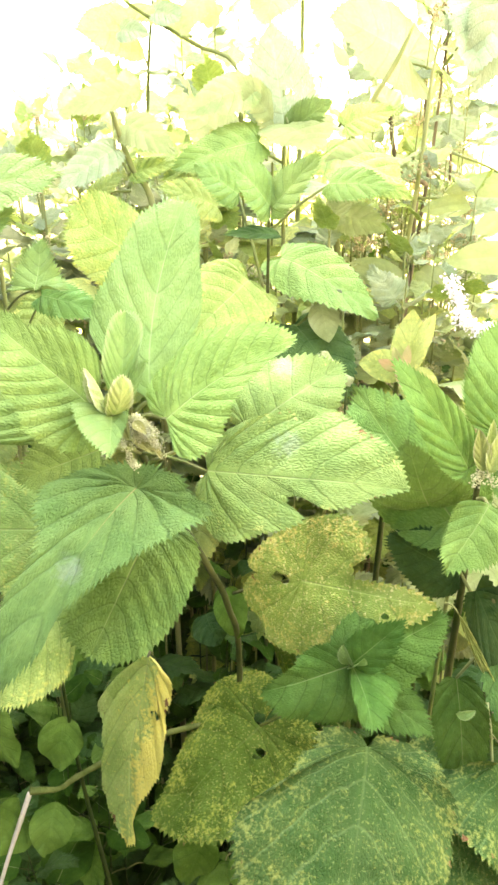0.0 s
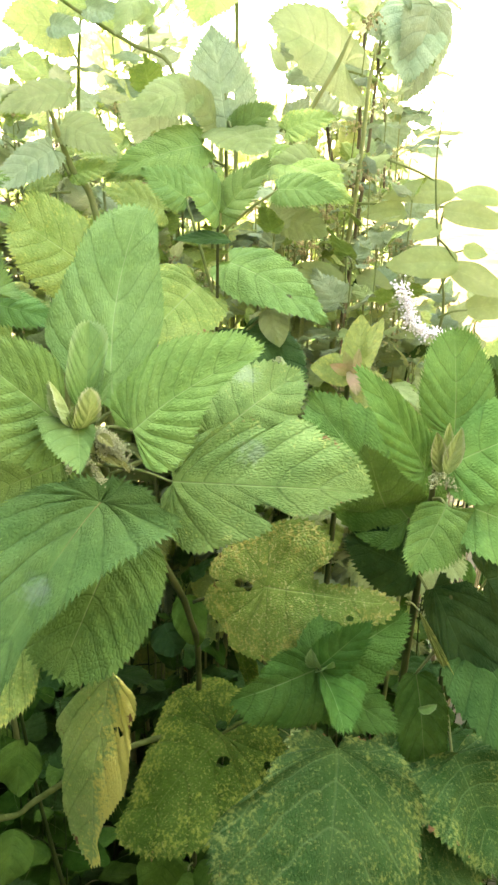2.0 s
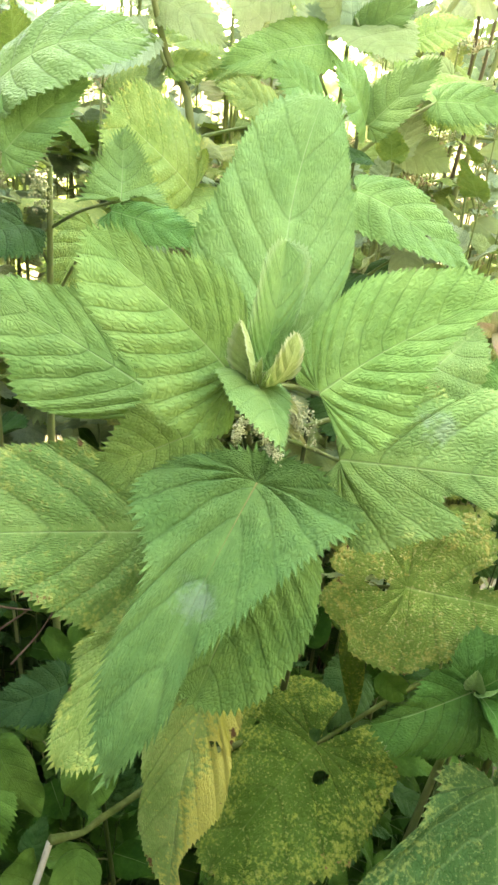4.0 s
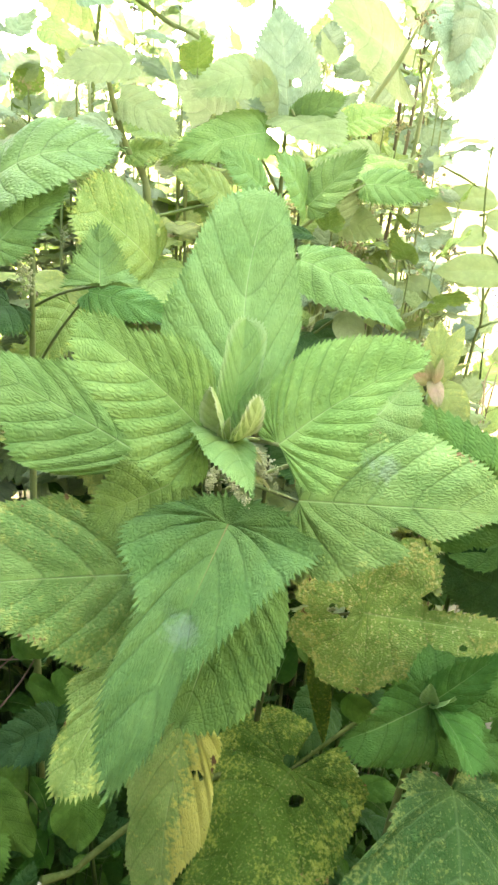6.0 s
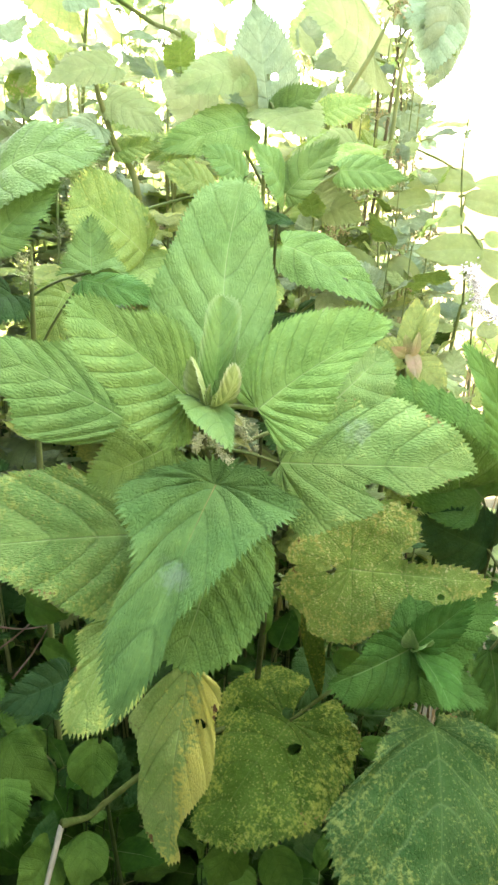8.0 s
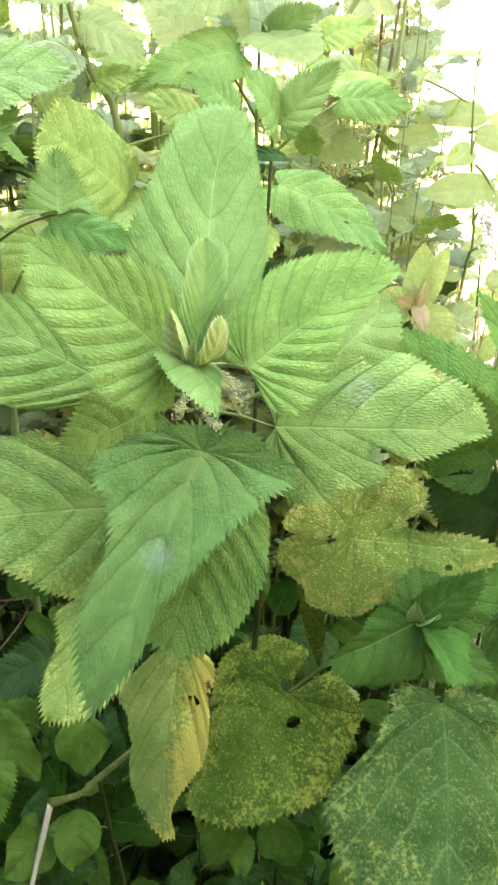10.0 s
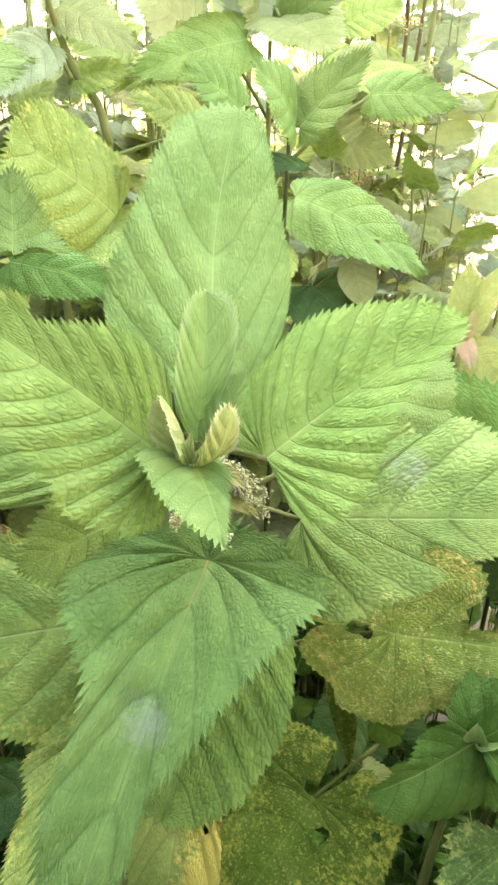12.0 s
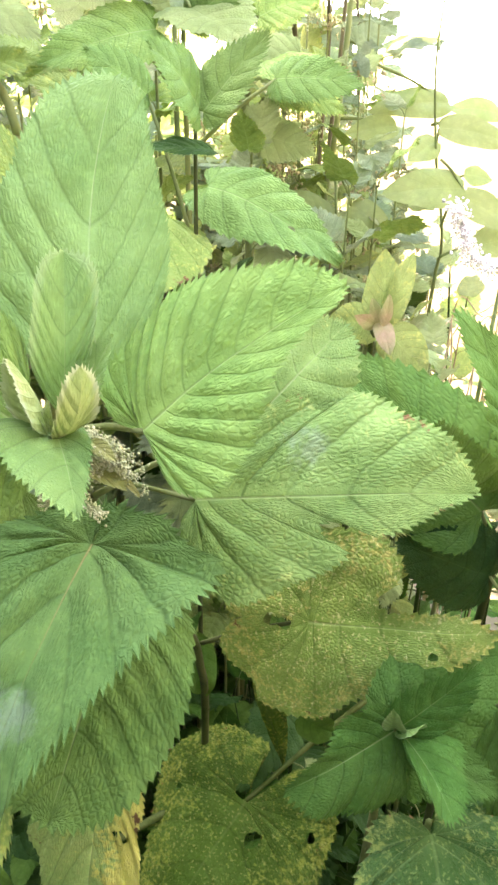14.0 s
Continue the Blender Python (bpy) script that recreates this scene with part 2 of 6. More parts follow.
M_DRY = plain_material("dry_stalk", (0.27, 0.28, 0.16), (0.4, 0.4, 0.25), 50, 0.7, 0.4, 0.0006, (1, 1, 0.2))
M_FLOWER = plain_material("flower_cream", (0.3, 0.36, 0.14), (0.5, 0.54, 0.28), 150, 0.7, 0.3, 0.0005)
M_WHITE = plain_material("flower_white", (0.8, 0.78, 0.68), (0.88, 0.86, 0.78), 150, 0.6, 0.2, 0.0004)
M_SOIL = plain_material("soil", (0.05, 0.052, 0.022), (0.11, 0.1, 0.05), 2.0, 0.9, 0.8, 0.02)
# for the added unseen walls, dark so that they bounce little light
M_WALL = plain_material("plaster", (0.12, 0.12, 0.11), (0.17, 0.17, 0.16), 1.5, 0.85, 0.3, 0.004)
M_STRAW = plain_material("straw", (0.45, 0.36, 0.2), (0.62, 0.52, 0.32), 40, 0.8, 0.3, 0.001)

# ---- building blocks ----
OUTLINES = {
    "cordate": ((0, 0), (.45, -.09), (.82, .0), (1, .19), (.95, .4), (.76, .61), (.48, .8), (.21, .93), (0, 1)),
    "blunt": ((0, 0), (.5, -.04), (.88, .08), (1, .3), (1, .52), (.9, .73), (.68, .89), (.38, .98), (0, 1)),
    "ovate": ((0, 0), (.35, -.02), (.74, .08), (.98, .27), (.96, .46), (.77, .66), (.48, .83), (.2, .94), (0, 1)),
    "deltoid": ((0, 0), (.5, -.16), (.95, -.1), (1, .04), (.88, .2), (.66, .4), (.5, .6), (.32, .83), (0, 1)),
    "round": ((0, 0), (.36, -.36), (.76, -.32), (1, -.05), (1, .28), (.86, .58), (.62, .8), (.32, .94), (0, 1)),
    "lance": ((0, 0), (.3, .03), (.7, .14), (.98, .32), (.98, .5), (.78, .68), (.5, .84), (.22, .95), (0, 1)),
}


def smooth_line(points, n):
    """n places along a smooth line through the points."""
    p = np.array(points, float)
    p = np.vstack([2 * p[0] - p[1], p, 2 * p[-1] - p[-2]])
    out = []
    for t in np.linspace(0, len(points) - 1, n):
        i = min(int(t), len(points) - 2)
        f = t - i
        a, b, c, d = p[i:i + 4]
        out.append(0.5 * (2 * b + (c - a) * f + (2 * a - 5 * b + 4 * c - d) * f * f + (3 * b - a - 3 * c + d) * f ** 3))
    return np.array(out)


def half_outline(shape, n, half, L):
    """n places along one half of a blade; a shape of its own is stepped evenly along its edge."""
    if isinstance(shape, str):
        return smooth_line(OUTLINES[shape], n)
    line = smooth_line(shape, 12 * len(shape))
    step = np.hypot(np.diff(line[:, 0]) * half, np.diff(line[:, 1]) * L)
    run = np.concatenate([[0.0], np.cumsum(step)])
    at = np.linspace(0, run[-1], n)
    return np.stack([np.interp(at, run, line[:, 0]), np.interp(at, run, line[:, 1])], 1)


def leaf_mesh(L, W, outline="cordate", mat=None, teeth=30, cols=10, tooth=0.0026, bulge=0.03, bend=25, fold=12, droop=0.1, ruffle=0.03, twist=0, holes=(), lift=0.0, left="", cuts=(), fan=0.36, fringe=0, sway=0.0, veins=VEINS, seed=0):
    """A leaf blade: base at the origin, tip at (0, L, 0), upper face up. Rows run out along the side veins.
    outline, left: the halves, by name or as (across, along) places from base to tip; sway bends the midrib sideways.
    holes: (across from -1 to 1, along 0 to 1, radius in metres); cuts: holes at (across, along, radius) in metres."""
    rng = random.Random(seed)
    rows = teeth * 2 + 1 if tooth > 0 else teeth + 1
    edge_right = half_outline(outline, rows, W / 2, L)
    edge_left = half_outline(left or outline, rows, W / 2, L)
    p1, p2, p3 = rng.uniform(0, 6.28), rng.uniform(0, 6.28), rng.uniform(0, 6.28)
    B = radians(bend) if abs(bend) > 0.5 else radians(0.5)
    R = L / B
    gone, verts, uvs = [], [], []
    spots = list(cuts)
    for hv, ha, hr in holes:
        spots.append((hv * W / 2 * 0.8, ha * L, hr))
    for i in range(rows):
        a = i / (rows - 1)
        ym = max(0.0, (a - fan) / (1 - fan)) ** (1.1 if isinstance(outline, str) else 1.6)
        for j in range(-cols, cols + 1):
            v = abs(j) / cols
            s = 1 if j >= 0 else -1
            edge = edge_right if s > 0 else edge_left
            ease = v ** 1.4
            bow = sway * W * math.sin(math.pi * min(1.0, ym)) * (1 - v)
            x = s * v * edge[i][0] * W / 2 + bow
            y = (ym + (edge[i][1] - ym) * ease) * L
            if v == 1 and tooth > 0 and 0 < i < rows - 1:
                k = tooth * (0.85 if i % 2 else -0.35) * rng.uniform(0.6, 1.3)
                dx, dy = x, y - ym * L
                d = math.hypot(dx, dy) + 1e-6
                x, y = x + k * dx / d, y + k * (dy / d + 0.6 * a)
            inside = False
            for hx, hy, hr in spots:
                d = math.hypot(x - hx, y - hy) + 1e-9
                edge_r = hr * (0.9 + 0.3 * noise.noise(((x - hx) / d * 1.5 + hx * 200, (y - hy) / d * 1.5, 3.0)))
                if d < edge_r:
                    x, y, inside = hx + (x - hx) / d * edge_r, hy + (y - hy) / d * edge_r, True
            gone.append(inside)
            soft = min(1, 3.5 * v)
            wob = a + 0.012 * noise.noise((a * 6, v * 2.5 * s, seed * 3.1))
            z = 0.95 * bulge * L * (abs(math.sin(math.pi * veins * wob)) ** 0.8 - 0.5) * soft * (0.35 + 0.65 * min(1.0, a / max(fan, 0.01))) * (1 - 0.4 * v) * min(1, edge[i][0] * 1.3) * (0.75 + 0.7 * noise.noise((a * 9, v * 4 * s, seed * 1.3 + 7)))
            z += lift * max(0.0, -y)
            z += math.tan(radians(fold)) * abs(x - bow) - droop * W * (2 * abs(x - bow) / W) ** 2.2
            z += ruffle * W * v * v * (math.sin(11 * a + (p1 if s > 0 else p2)) + 0.5 * math.sin(23 * a + p3 * s))
            z += 0.05 * W * noise.noise((x * 18 + seed, y * 18, seed * 1.7)) + 0.012 * W * noise.noise((x * 90 + seed, y * 90, seed * 0.7)) * soft
            tw = radians(twist) * y / L
            x, z = x * math.cos(tw) + z * math.sin(tw), z * math.cos(tw) - x * math.sin(tw)
            th = B * y / L
            verts.append((x, R * math.sin(th) + z * math.sin(th), -R * (1 - math.cos(th)) + z * math.cos(th)))
            uvs.append((a, v))
    tip = Vector((0, R * math.sin(B), -R * (1 - math.cos(B))))
    turn = -math.atan2(tip.z, tip.y)
    m = Matrix.Rotation(turn, 3, "X") * (L / tip.length)
    verts = [tuple(m @ Vector(q)) for q in verts]
    wide = 2 * cols + 1
    faces = []
    for i in range(rows - 1):
        for j in range(wide - 1):
            q = (i * wide + j, i * wide + j + 1, (i + 1) * wide + j + 1, (i + 1) * wide + j)
            if all(gone[k] for k in q):
                continue
            faces.append(q)
    # fine hairs along the margin
    for _ in range(fringe):
        i = rng.randrange(1, rows - 1)
        j = rng.choice((0, wide - 1))
        p, q, nx = Vector(verts[i * wide + j]), Vector(verts[i * wide + (1 if j == 0 else wide - 2)]), Vector(verts[(i + 1) * wide + j])
        if (nx - p).length < 1e-5 or (p - q).length < 1e-5:
            continue
        o = (p - q).normalized()
        t = (nx - p).normalized()
        c = p + t * rng.uniform(0, 0.002) - o * 0.0006
        k = len(verts)
        verts += [tuple(c - t * 0.00016), tuple(c + t * 0.00016), tuple(c + o * rng.uniform(0.0016, 0.003) + t * rng.uniform(-0.0008, 0.0012) + Vector((0, 0, rng.uniform(-0.0006, 0.0008))))]
        uvs += [(i / (rows - 1), 1.0)] * 3
        faces.append((k, k + 1, k + 2))
    me = bpy.data.meshes.new("leaf")
    me.from_pydata(verts, [], faces)
    layer = me.uv_layers.new(name="UVMap")
    idx = np.zeros(len(me.loops), int)
    me.loops.foreach_get("vertex_index", idx)
    layer.data.foreach_set("uv", np.array(uvs)[idx].ravel())
    me.polygons.foreach_set("use_smooth", [True] * len(me.polygons))
    me.materials.append(mat)
    me.update()
    return me


def tube_mesh(name, points, radii, mat, sides=8, n=None, bumps=0.0, hairs=0, seed=0):
    """A tapered stalk along a smooth line, with closed ends, and fine hairs if asked."""
    n = n or 6 * (len(points) - 1) + 1
    line = smooth_line(points, n)
    rad = np.interp(np.linspace(0, 1, n), np.linspace(0, 1, len(radii)), radii)
    rng = random.Random(seed)
    verts, faces, rings = [], [], []
    ref = Vector((0.31, 0.83, 0.2)).normalized()
    for i in range(n):
        d = Vector(line[min(i + 1, n - 1)] - line[max(i - 1, 0)]).normalized()
        u = d.cross(ref).normalized()
        w = d.cross(u)
        ring = []
        for k in range(sides):
            t = 2 * math.pi * k / sides
            r = rad[i] * (1 + bumps * rng.uniform(-1, 1))
            ring.append(len(verts))
            verts.append(tuple(Vector(line[i]) + u * (r * math.cos(t)) + w * (r * math.sin(t))))
        rings.append((ring, d, u, w))
    for i in range(n - 1):
        a, b = rings[i][0], rings[i + 1][0]
        for k in range(sides):
            faces.append((a[k], a[(k + 1) % sides], b[(k + 1) % sides], b[k]))
    faces.append(tuple(reversed(rings[0][0])))
    faces.append(tuple(rings[-1][0]))
    for _ in range(hairs):
        i = rng.randrange(n - 1)
        _, d, u, w = rings[i]
        t = rng.uniform(0, 6.28)
        o = u * math.cos(t) + w * math.sin(t)
        c = Vector(line[i]) + d * rng.uniform(0, 0.004) + o * rad[i] * 0.9
        k = d.cross(o) * 0.00022
        s = len(verts)
        verts += [tuple(c + k), tuple(c - k), tuple(c + d * 0.0003), tuple(c + o * rng.uniform(0.0015, 0.003) + d * 0.0004)]
        faces += [(s, s + 1, s + 3), (s + 1, s + 2, s + 3), (s + 2, s, s + 3)]
    me = bpy.data.meshes.new(name)
    me.from_pydata(verts, [], faces)
    me.polygons.foreach_set("use_smooth", [True] * len(me.polygons))
    me.materials.append(mat)
    return me


def under(ob, parent, m):
    """Hang ob under parent so that it stands at the world pose m."""
    ob.parent = parent
    chain = parent.matrix_basis
    if parent.parent:
        chain = parent.parent.matrix_basis @ chain
    ob.matrix_basis = chain.inverted() @ m
    return ob


def thing(name, at, label, category, group=""):
    ob = new(name)
    ob.empty_display_size = 0.05
    ob.matrix_basis = Matrix.Translation(at)
    return tagged(ob, label, category, group)


def stalk(name, parent, points, radii, mat, label="", **kw):
    base = Vector(points[0])
    ob = new(name, tube_mesh(name, [tuple(Vector(p) - base) for p in points], radii, mat, **kw))
    under(ob, parent, Matrix.Translation(base))
    return tagged(ob, label) if label else ob


def leaf_pose(base, tip, side):
    """The pose of a blade from its base towards its tip; side is a place on its right-hand half, seen from above."""
    b, t, p = Vector(base), Vector(tip), Vector(side)
    y = (t - b).normalized()
    x = (p - b) - y * (p - b).dot(y)
    x.normalize()
    z = x.cross(y)
    return Matrix((x, y, z)).transposed().to_4x4(), (t - b).length


def leaf(plant, base, tip, side, W, outline="cordate", mat=None, stem=None, label="", stalk_mat=None, thick=0.0016, sag=0.003, hairs=0, name="leaf", **kw):
    """One blade under a plant, and its stalk from the place `stem` on the main stalk."""
    rot, L = leaf_pose(base, tip, side)
    if kw.get("cols", 10) >= 10:
        kw.setdefault("fringe", 420)
    ob = new(name, leaf_mesh(L, W, outline, mat or M_FRESH, **kw))
    m = Matrix.Translation(base) @ rot
    under(ob, plant, m)
    if label:
        tagged(ob, label)
    if stem is not None:
        s = Vector(stem)
        b = Vector(base)
        mid = (s + b) / 2 + Vector((0, 0, sag))
        pts = [m.inverted() @ q for q in (s, mid, b - (m.to_3x3() @ Vector((0, 0, 1))) * 0.001)]
        pt = new("petiole", tube_mesh("petiole", [tuple(q) for q in pts], (thick * 1.15, thick, thick * 0.8), stalk_mat or M_STEM, sides=6, hairs=hairs, n=9))
        pt.parent = ob
    return ob

# ---- setting ----
def ground_sheet():
    xs = np.concatenate([-np.geomspace(600, 4, 16), np.linspace(-3.6, 3.6, 49), np.geomspace(4, 600, 16)])
    ys = np.concatenate([-np.geomspace(600, 4, 16), np.linspace(-3.6, 8, 60), np.geomspace(9, 900, 16)])
    verts = [(x, y, 0.03 * noise.noise((x * 1.7, y * 1.7, 0)) + 0.012 * noise.noise((x * 7, y * 7, 2)) if abs(x) < 9 and abs(y) < 12 else 0.0) for y in ys for x in xs]
    k = len(xs)
    faces = [(j * k + i, j * k + i + 1, (j + 1) * k + i + 1, (j + 1) * k + i) for j in range(len(ys) - 1) for i in range(k - 1)]
    me = bpy.data.meshes.new("ground")
    me.from_pydata(verts, [], faces)
    me.polygons.foreach_set("use_smooth", [True] * len(me.polygons))
    me.materials.append(M_SOIL)
    return tagged(new("ground", me), "dry earth under and around the thicket", "ground", kind="structure")


def box_mesh(name, lo, hi, mat, bevel=0.01):
    bm = bmesh.new()
    bmesh.ops.create_cube(bm, size=1.0)
    lo, hi = Vector(lo), Vector(hi)
    for v in bm.verts:
        v.co = Vector(((v.co[i] + 0.5) * (hi[i] - lo[i]) + lo[i] for i in range(3)))
    bmesh.ops.bevel(bm, geom=bm.edges[:], offset=bevel, segments=2, affect="EDGES")
    me = bpy.data.meshes.new(name)
    bm.to_mesh(me)
    bm.free()
    me.materials.append(mat)
    return me


ground_sheet()
# three unseen walls, added only to block sun and sky light
tagged(new("shade_wall_west", box_mesh("shade_wall_west", (-1.45, -0.49, -0.1), (-1.2, 2.02, 3.2), M_WALL)), "unseen plain wall added to shade the plants", "wall", kind="structure")
tagged(new("shade_wall_south", box_mesh("shade_wall_south", (-1.45, -0.75, -0.1), (1.45, -0.5, 2.5), M_WALL)), "unseen plain wall added behind the camera to block light", "wall", kind="structure")
tagged(new("shade_wall_east", box_mesh("shade_wall_east", (1.2, -0.49, -0.1), (1.45, 1.0, 2.4), M_WALL)), "unseen plain wall added at the east to block light", "wall", kind="structure")

# ---- the nettle in the middle ----
ROOT = (-0.02, 0.60, 0.0)
nettle = thing("nettle_plant", ROOT, "tall green stinging nettle with toothed wrinkled leaves, lower ones yellowing", "plant")
stalk("stem", nettle, [ROOT, (-0.02, 0.57, 0.4), (-0.01, 0.555, 0.78), (-0.02, 0.515, 0.9), (-0.036, 0.475, 0.975), (-0.066, 0.478, 1.035), (-0.085, 0.476, 1.08), (-0.088, 0.452, 1.13)],
      (0.005, 0.0038, 0.0032, 0.003, 0.003, 0.003, 0.003, 0.0028), M_STEMBROWN, "green-brown bristly stem", sides=10, bumps=0.03, hairs=500)
TOP = (-0.087, 0.458, 1.115)
# rosette of upper leaves
leaf(nettle, (-0.0705, 0.455, 1.132), (-0.049, 0.544, 1.26), (0.01, 0.443, 1.142), 0.1229, ((0, 0), (.17, .09), (.32, .2), (.41, .29), (.45, .41), (.43, .51), (.35, .66), (.29, .78), (.25, .87), (.19, .95), (.09, .99), (0, 1)), M_TOP, TOP, "broad upright grey-green leaf",
     left=((0, 0), (.29, .05), (.64, .15), (.88, .26), (1, .34), (.98, .46), (.88, .55), (.78, .67), (.7, .77), (.59, .88), (.45, .96), (.26, 1), (.11, 1.01), (0, 1)), sway=-0.075, teeth=56, cols=18, tooth=0.0026, bend=12, fold=8, droop=0.1, bulge=0.014, ruffle=0.006, seed=1)
leaf(nettle, (-0.058, 0.427, 1.128), (0.031, 0.432, 1.1835), (-0.04, 0.4, 1.108), 0.0812, ((0, 0), (.27, 0), (.56, -.02), (.75, -.01), (.93, .05), (.98, .13), (.9, .26), (.72, .38), (.4, .54), (.26, .68), (.17, .81), (.12, .93), (0, 1)), M_FRESH, TOP,
     left=((0, 0), (.23, -.06), (.56, -.04), (.77, .04), (.82, .16), (.91, .29), (1, .4), (.93, .54), (.77, .67), (.62, .79), (.48, .89), (.26, .96), (0, 1)), sway=-0.02, teeth=46, cols=18, tooth=0.0024, bend=18, fold=14, droop=0.1, bulge=0.03, ruffle=0.012, veins=13, seed=2)
leaf(nettle, (-0.1035, 0.416, 1.1395), (-0.172, 0.428, 1.2), (-0.112, 0.44, 1.19), 0.0796, ((0, 0), (.37, .11), (.63, .2), (.74, .33), (.68, .48), (.51, .61), (.31, .73), (.33, .81), (.27, .89), (.15, .96), (0, 1)), M_FRESH, TOP,
     left=((0, 0), (.11, -.05), (.34, -.13), (.58, -.14), (.85, -.04), (.97, .11), (1, .26), (.83, .38), (.75, .54), (.72, .67), (.58, .81), (.34, .93), (0, 1)), teeth=44, cols=18, tooth=0.0024, bend=20, fold=20, droop=0.1, bulge=0.03, ruffle=0.012, veins=13, seed=3)
leaf(nettle, (-0.083, 0.433, 1.07), (-0.158, 0.314, 0.987), (-0.147, 0.447, 1.077), 0.116, ((0, 0), (.0, -.09), (.2, -.07), (.5, -.01), (.75, .08), (.93, .19), (.85, .3), (.62, .38), (.44, .48), (.42, .6), (.43, .7), (.35, .81), (.23, .91), (0, 1)), M_SMUDGE, (-0.085, 0.474, 1.06), "large drooping leaf with a chalky blotch",
     left=((0, 0), (-.03, -.1), (.21, -.09), (.46, -.09), (.7, -.05), (1, -.03), (.87, .1), (.67, .23), (.49, .38), (.33, .51), (.21, .61), (.19, .69), (.21, .78), (.13, .88), (0, 1)), fan=0.5, lift=0.7, tooth=0.0042, teeth=56, cols=18, bend=42, fold=12, droop=0.06, bulge=0.034, ruffle=0.014, seed=4)
leaf(nettle, (-0.031, 0.455, 1.073), (0.118, 0.436, 1.067), (-0.011, 0.42, 1.03), 0.1123, ((0, 0), (.23, -.05), (.56, -.01), (.85, .06), (.91, .16), (.8, .27), (.72, .36), (.63, .45), (.52, .5), (.41, .45), (.32, .41), (.23, .43), (.27, .5), (.38, .6), (.32, .7), (.19, .81), (.08, .92), (0, 1)), M_SMUDGE_TURN, (-0.084, 0.474, 1.08), "insect-bitten leaf with a torn edge",
     left=((0, 0), (.25, -.02), (.56, .07), (.76, .18), (.9, .29), (.96, .39), (.82, .45), (1, .58), (.93, .69), (.79, .73), (.67, .82), (.48, .91), (.25, .97), (0, 1)), thick=0.0013, teeth=54, cols=22, tooth=0.0024, bend=14, fold=8, droop=0.12, bulge=0.02, ruffle=0.015, cuts=((0.007, 0.0356, 0.0014), (0.0195, 0.0339, 0.0022), (0.0297, 0.0564, 0.003), (0.034, 0.07, 0.002)), seed=5)
leaf(nettle, (0.0, 0.475, 1.10), (0.078, 0.536, 1.133), (0.05, 0.47, 1.08), 0.085, "cordate", M_SMUDGE_TURN, (-0.08, 0.476, 1.07), teeth=30, bend=20, fold=8, holes=((0.5, 0.5, 0.003), (-0.4, 0.4, 0.0025)), seed=6)
leaf(nettle, (-0.128, 0.465, 1.098), (-0.2299, 0.5, 1.1495), (-0.165, 0.505, 1.15), 0.0844, ((0, 0), (.33, .06), (.72, .29), (.84, .49), (.74, .64), (.55, .75), (.47, .85), (.39, .95), (.23, 1.01), (0, 1)), M_FRESH, (-0.086, 0.472, 1.09),
     left=((0, 0), (.18, -.1), (.36, .08), (.64, .25), (.86, .38), (1, .53), (.97, .64), (.68, .74), (.45, .89), (0, 1)), thick=0.0012, teeth=44, cols=16, tooth=0.0024, bend=22, fold=6, droop=0.1, bulge=0.03, veins=13, seed=7)
leaf(nettle, (-0.112, 0.455, 1.092), (-0.169, 0.43, 1.078), (-0.15, 0.45, 1.115), 0.062, "cordate", M_FRESH, (-0.085, 0.474, 1.08), teeth=32, cols=12, bend=20, veins=13, seed=8)
# young leaves in the middle
leaf(nettle, (-0.088, 0.428, 1.138), (-0.0817, 0.438, 1.2), (-0.06, 0.432, 1.15), 0.0298, ((0, 0), (.5, .2), (.62, .4), (.74, .62), (.82, .8), (.6, .95), (0, 1)), M_YOUNG, None, "young upright folded leaf",
     left=((0, 0), (.62, .2), (.88, .42), (.8, .62), (.7, .82), (.42, .96), (0, 1)), name="bud_leaf", tooth=0.0012, teeth=36, cols=12, bend=26, fold=30, droop=0.1, bulge=0.03, fringe=160, veins=13, seed=9)
leaf(nettle, (-0.092, 0.416, 1.138), (-0.0865, 0.37, 1.124), (-0.12, 0.405, 1.142), 0.0497, ((0, 0), (.47, -.03), (.96, .11), (1, .29), (.82, .53), (.57, .76), (0, 1)), M_TOP, None,
     left=((0, 0), (.16, -.09), (.4, .06), (.4, .3), (.3, .55), (.16, .8), (0, 1)), name="bud_leaf", tooth=0.0018, teeth=28, cols=10, bend=35, fold=18, bulge=0.02, fringe=120, seed=10)
# folded leaf at one side of the bud, a hooded one at the other, a darker one behind and the tip between
leaf(nettle, (-0.0935, 0.411, 1.139), (-0.1035, 0.405, 1.1715), (-0.0955, 0.4, 1.158), 0.0185, "lance", M_BUD, None, "folded yellow-green young leaf", name="bud_leaf", tooth=0.0009, teeth=24, cols=8, bend=-30, fold=52, droop=0.2, fringe=90, seed=11)
leaf(nettle, (-0.0905, 0.409, 1.137), (-0.0805, 0.4, 1.168), (-0.078, 0.412, 1.146), 0.0165, ((0, 0), (.5, .06), (.86, .24), (1, .5), (.9, .74), (.6, .92), (0, 1)), M_BUD, None, "hooded pale young leaf with ribbed underside", name="bud_leaf", tooth=0.001, teeth=26, cols=9, bend=78, fold=-26, droop=-0.2, bulge=0.05, fringe=110, seed=12)
leaf(nettle, (-0.0825, 0.421, 1.138), (-0.0665, 0.424, 1.1705), (-0.07, 0.412, 1.15), 0.021, "ovate", M_TOP, None, name="bud_leaf", tooth=0.0012, teeth=26, cols=8, bend=20, fold=26, fringe=80, seed=147)
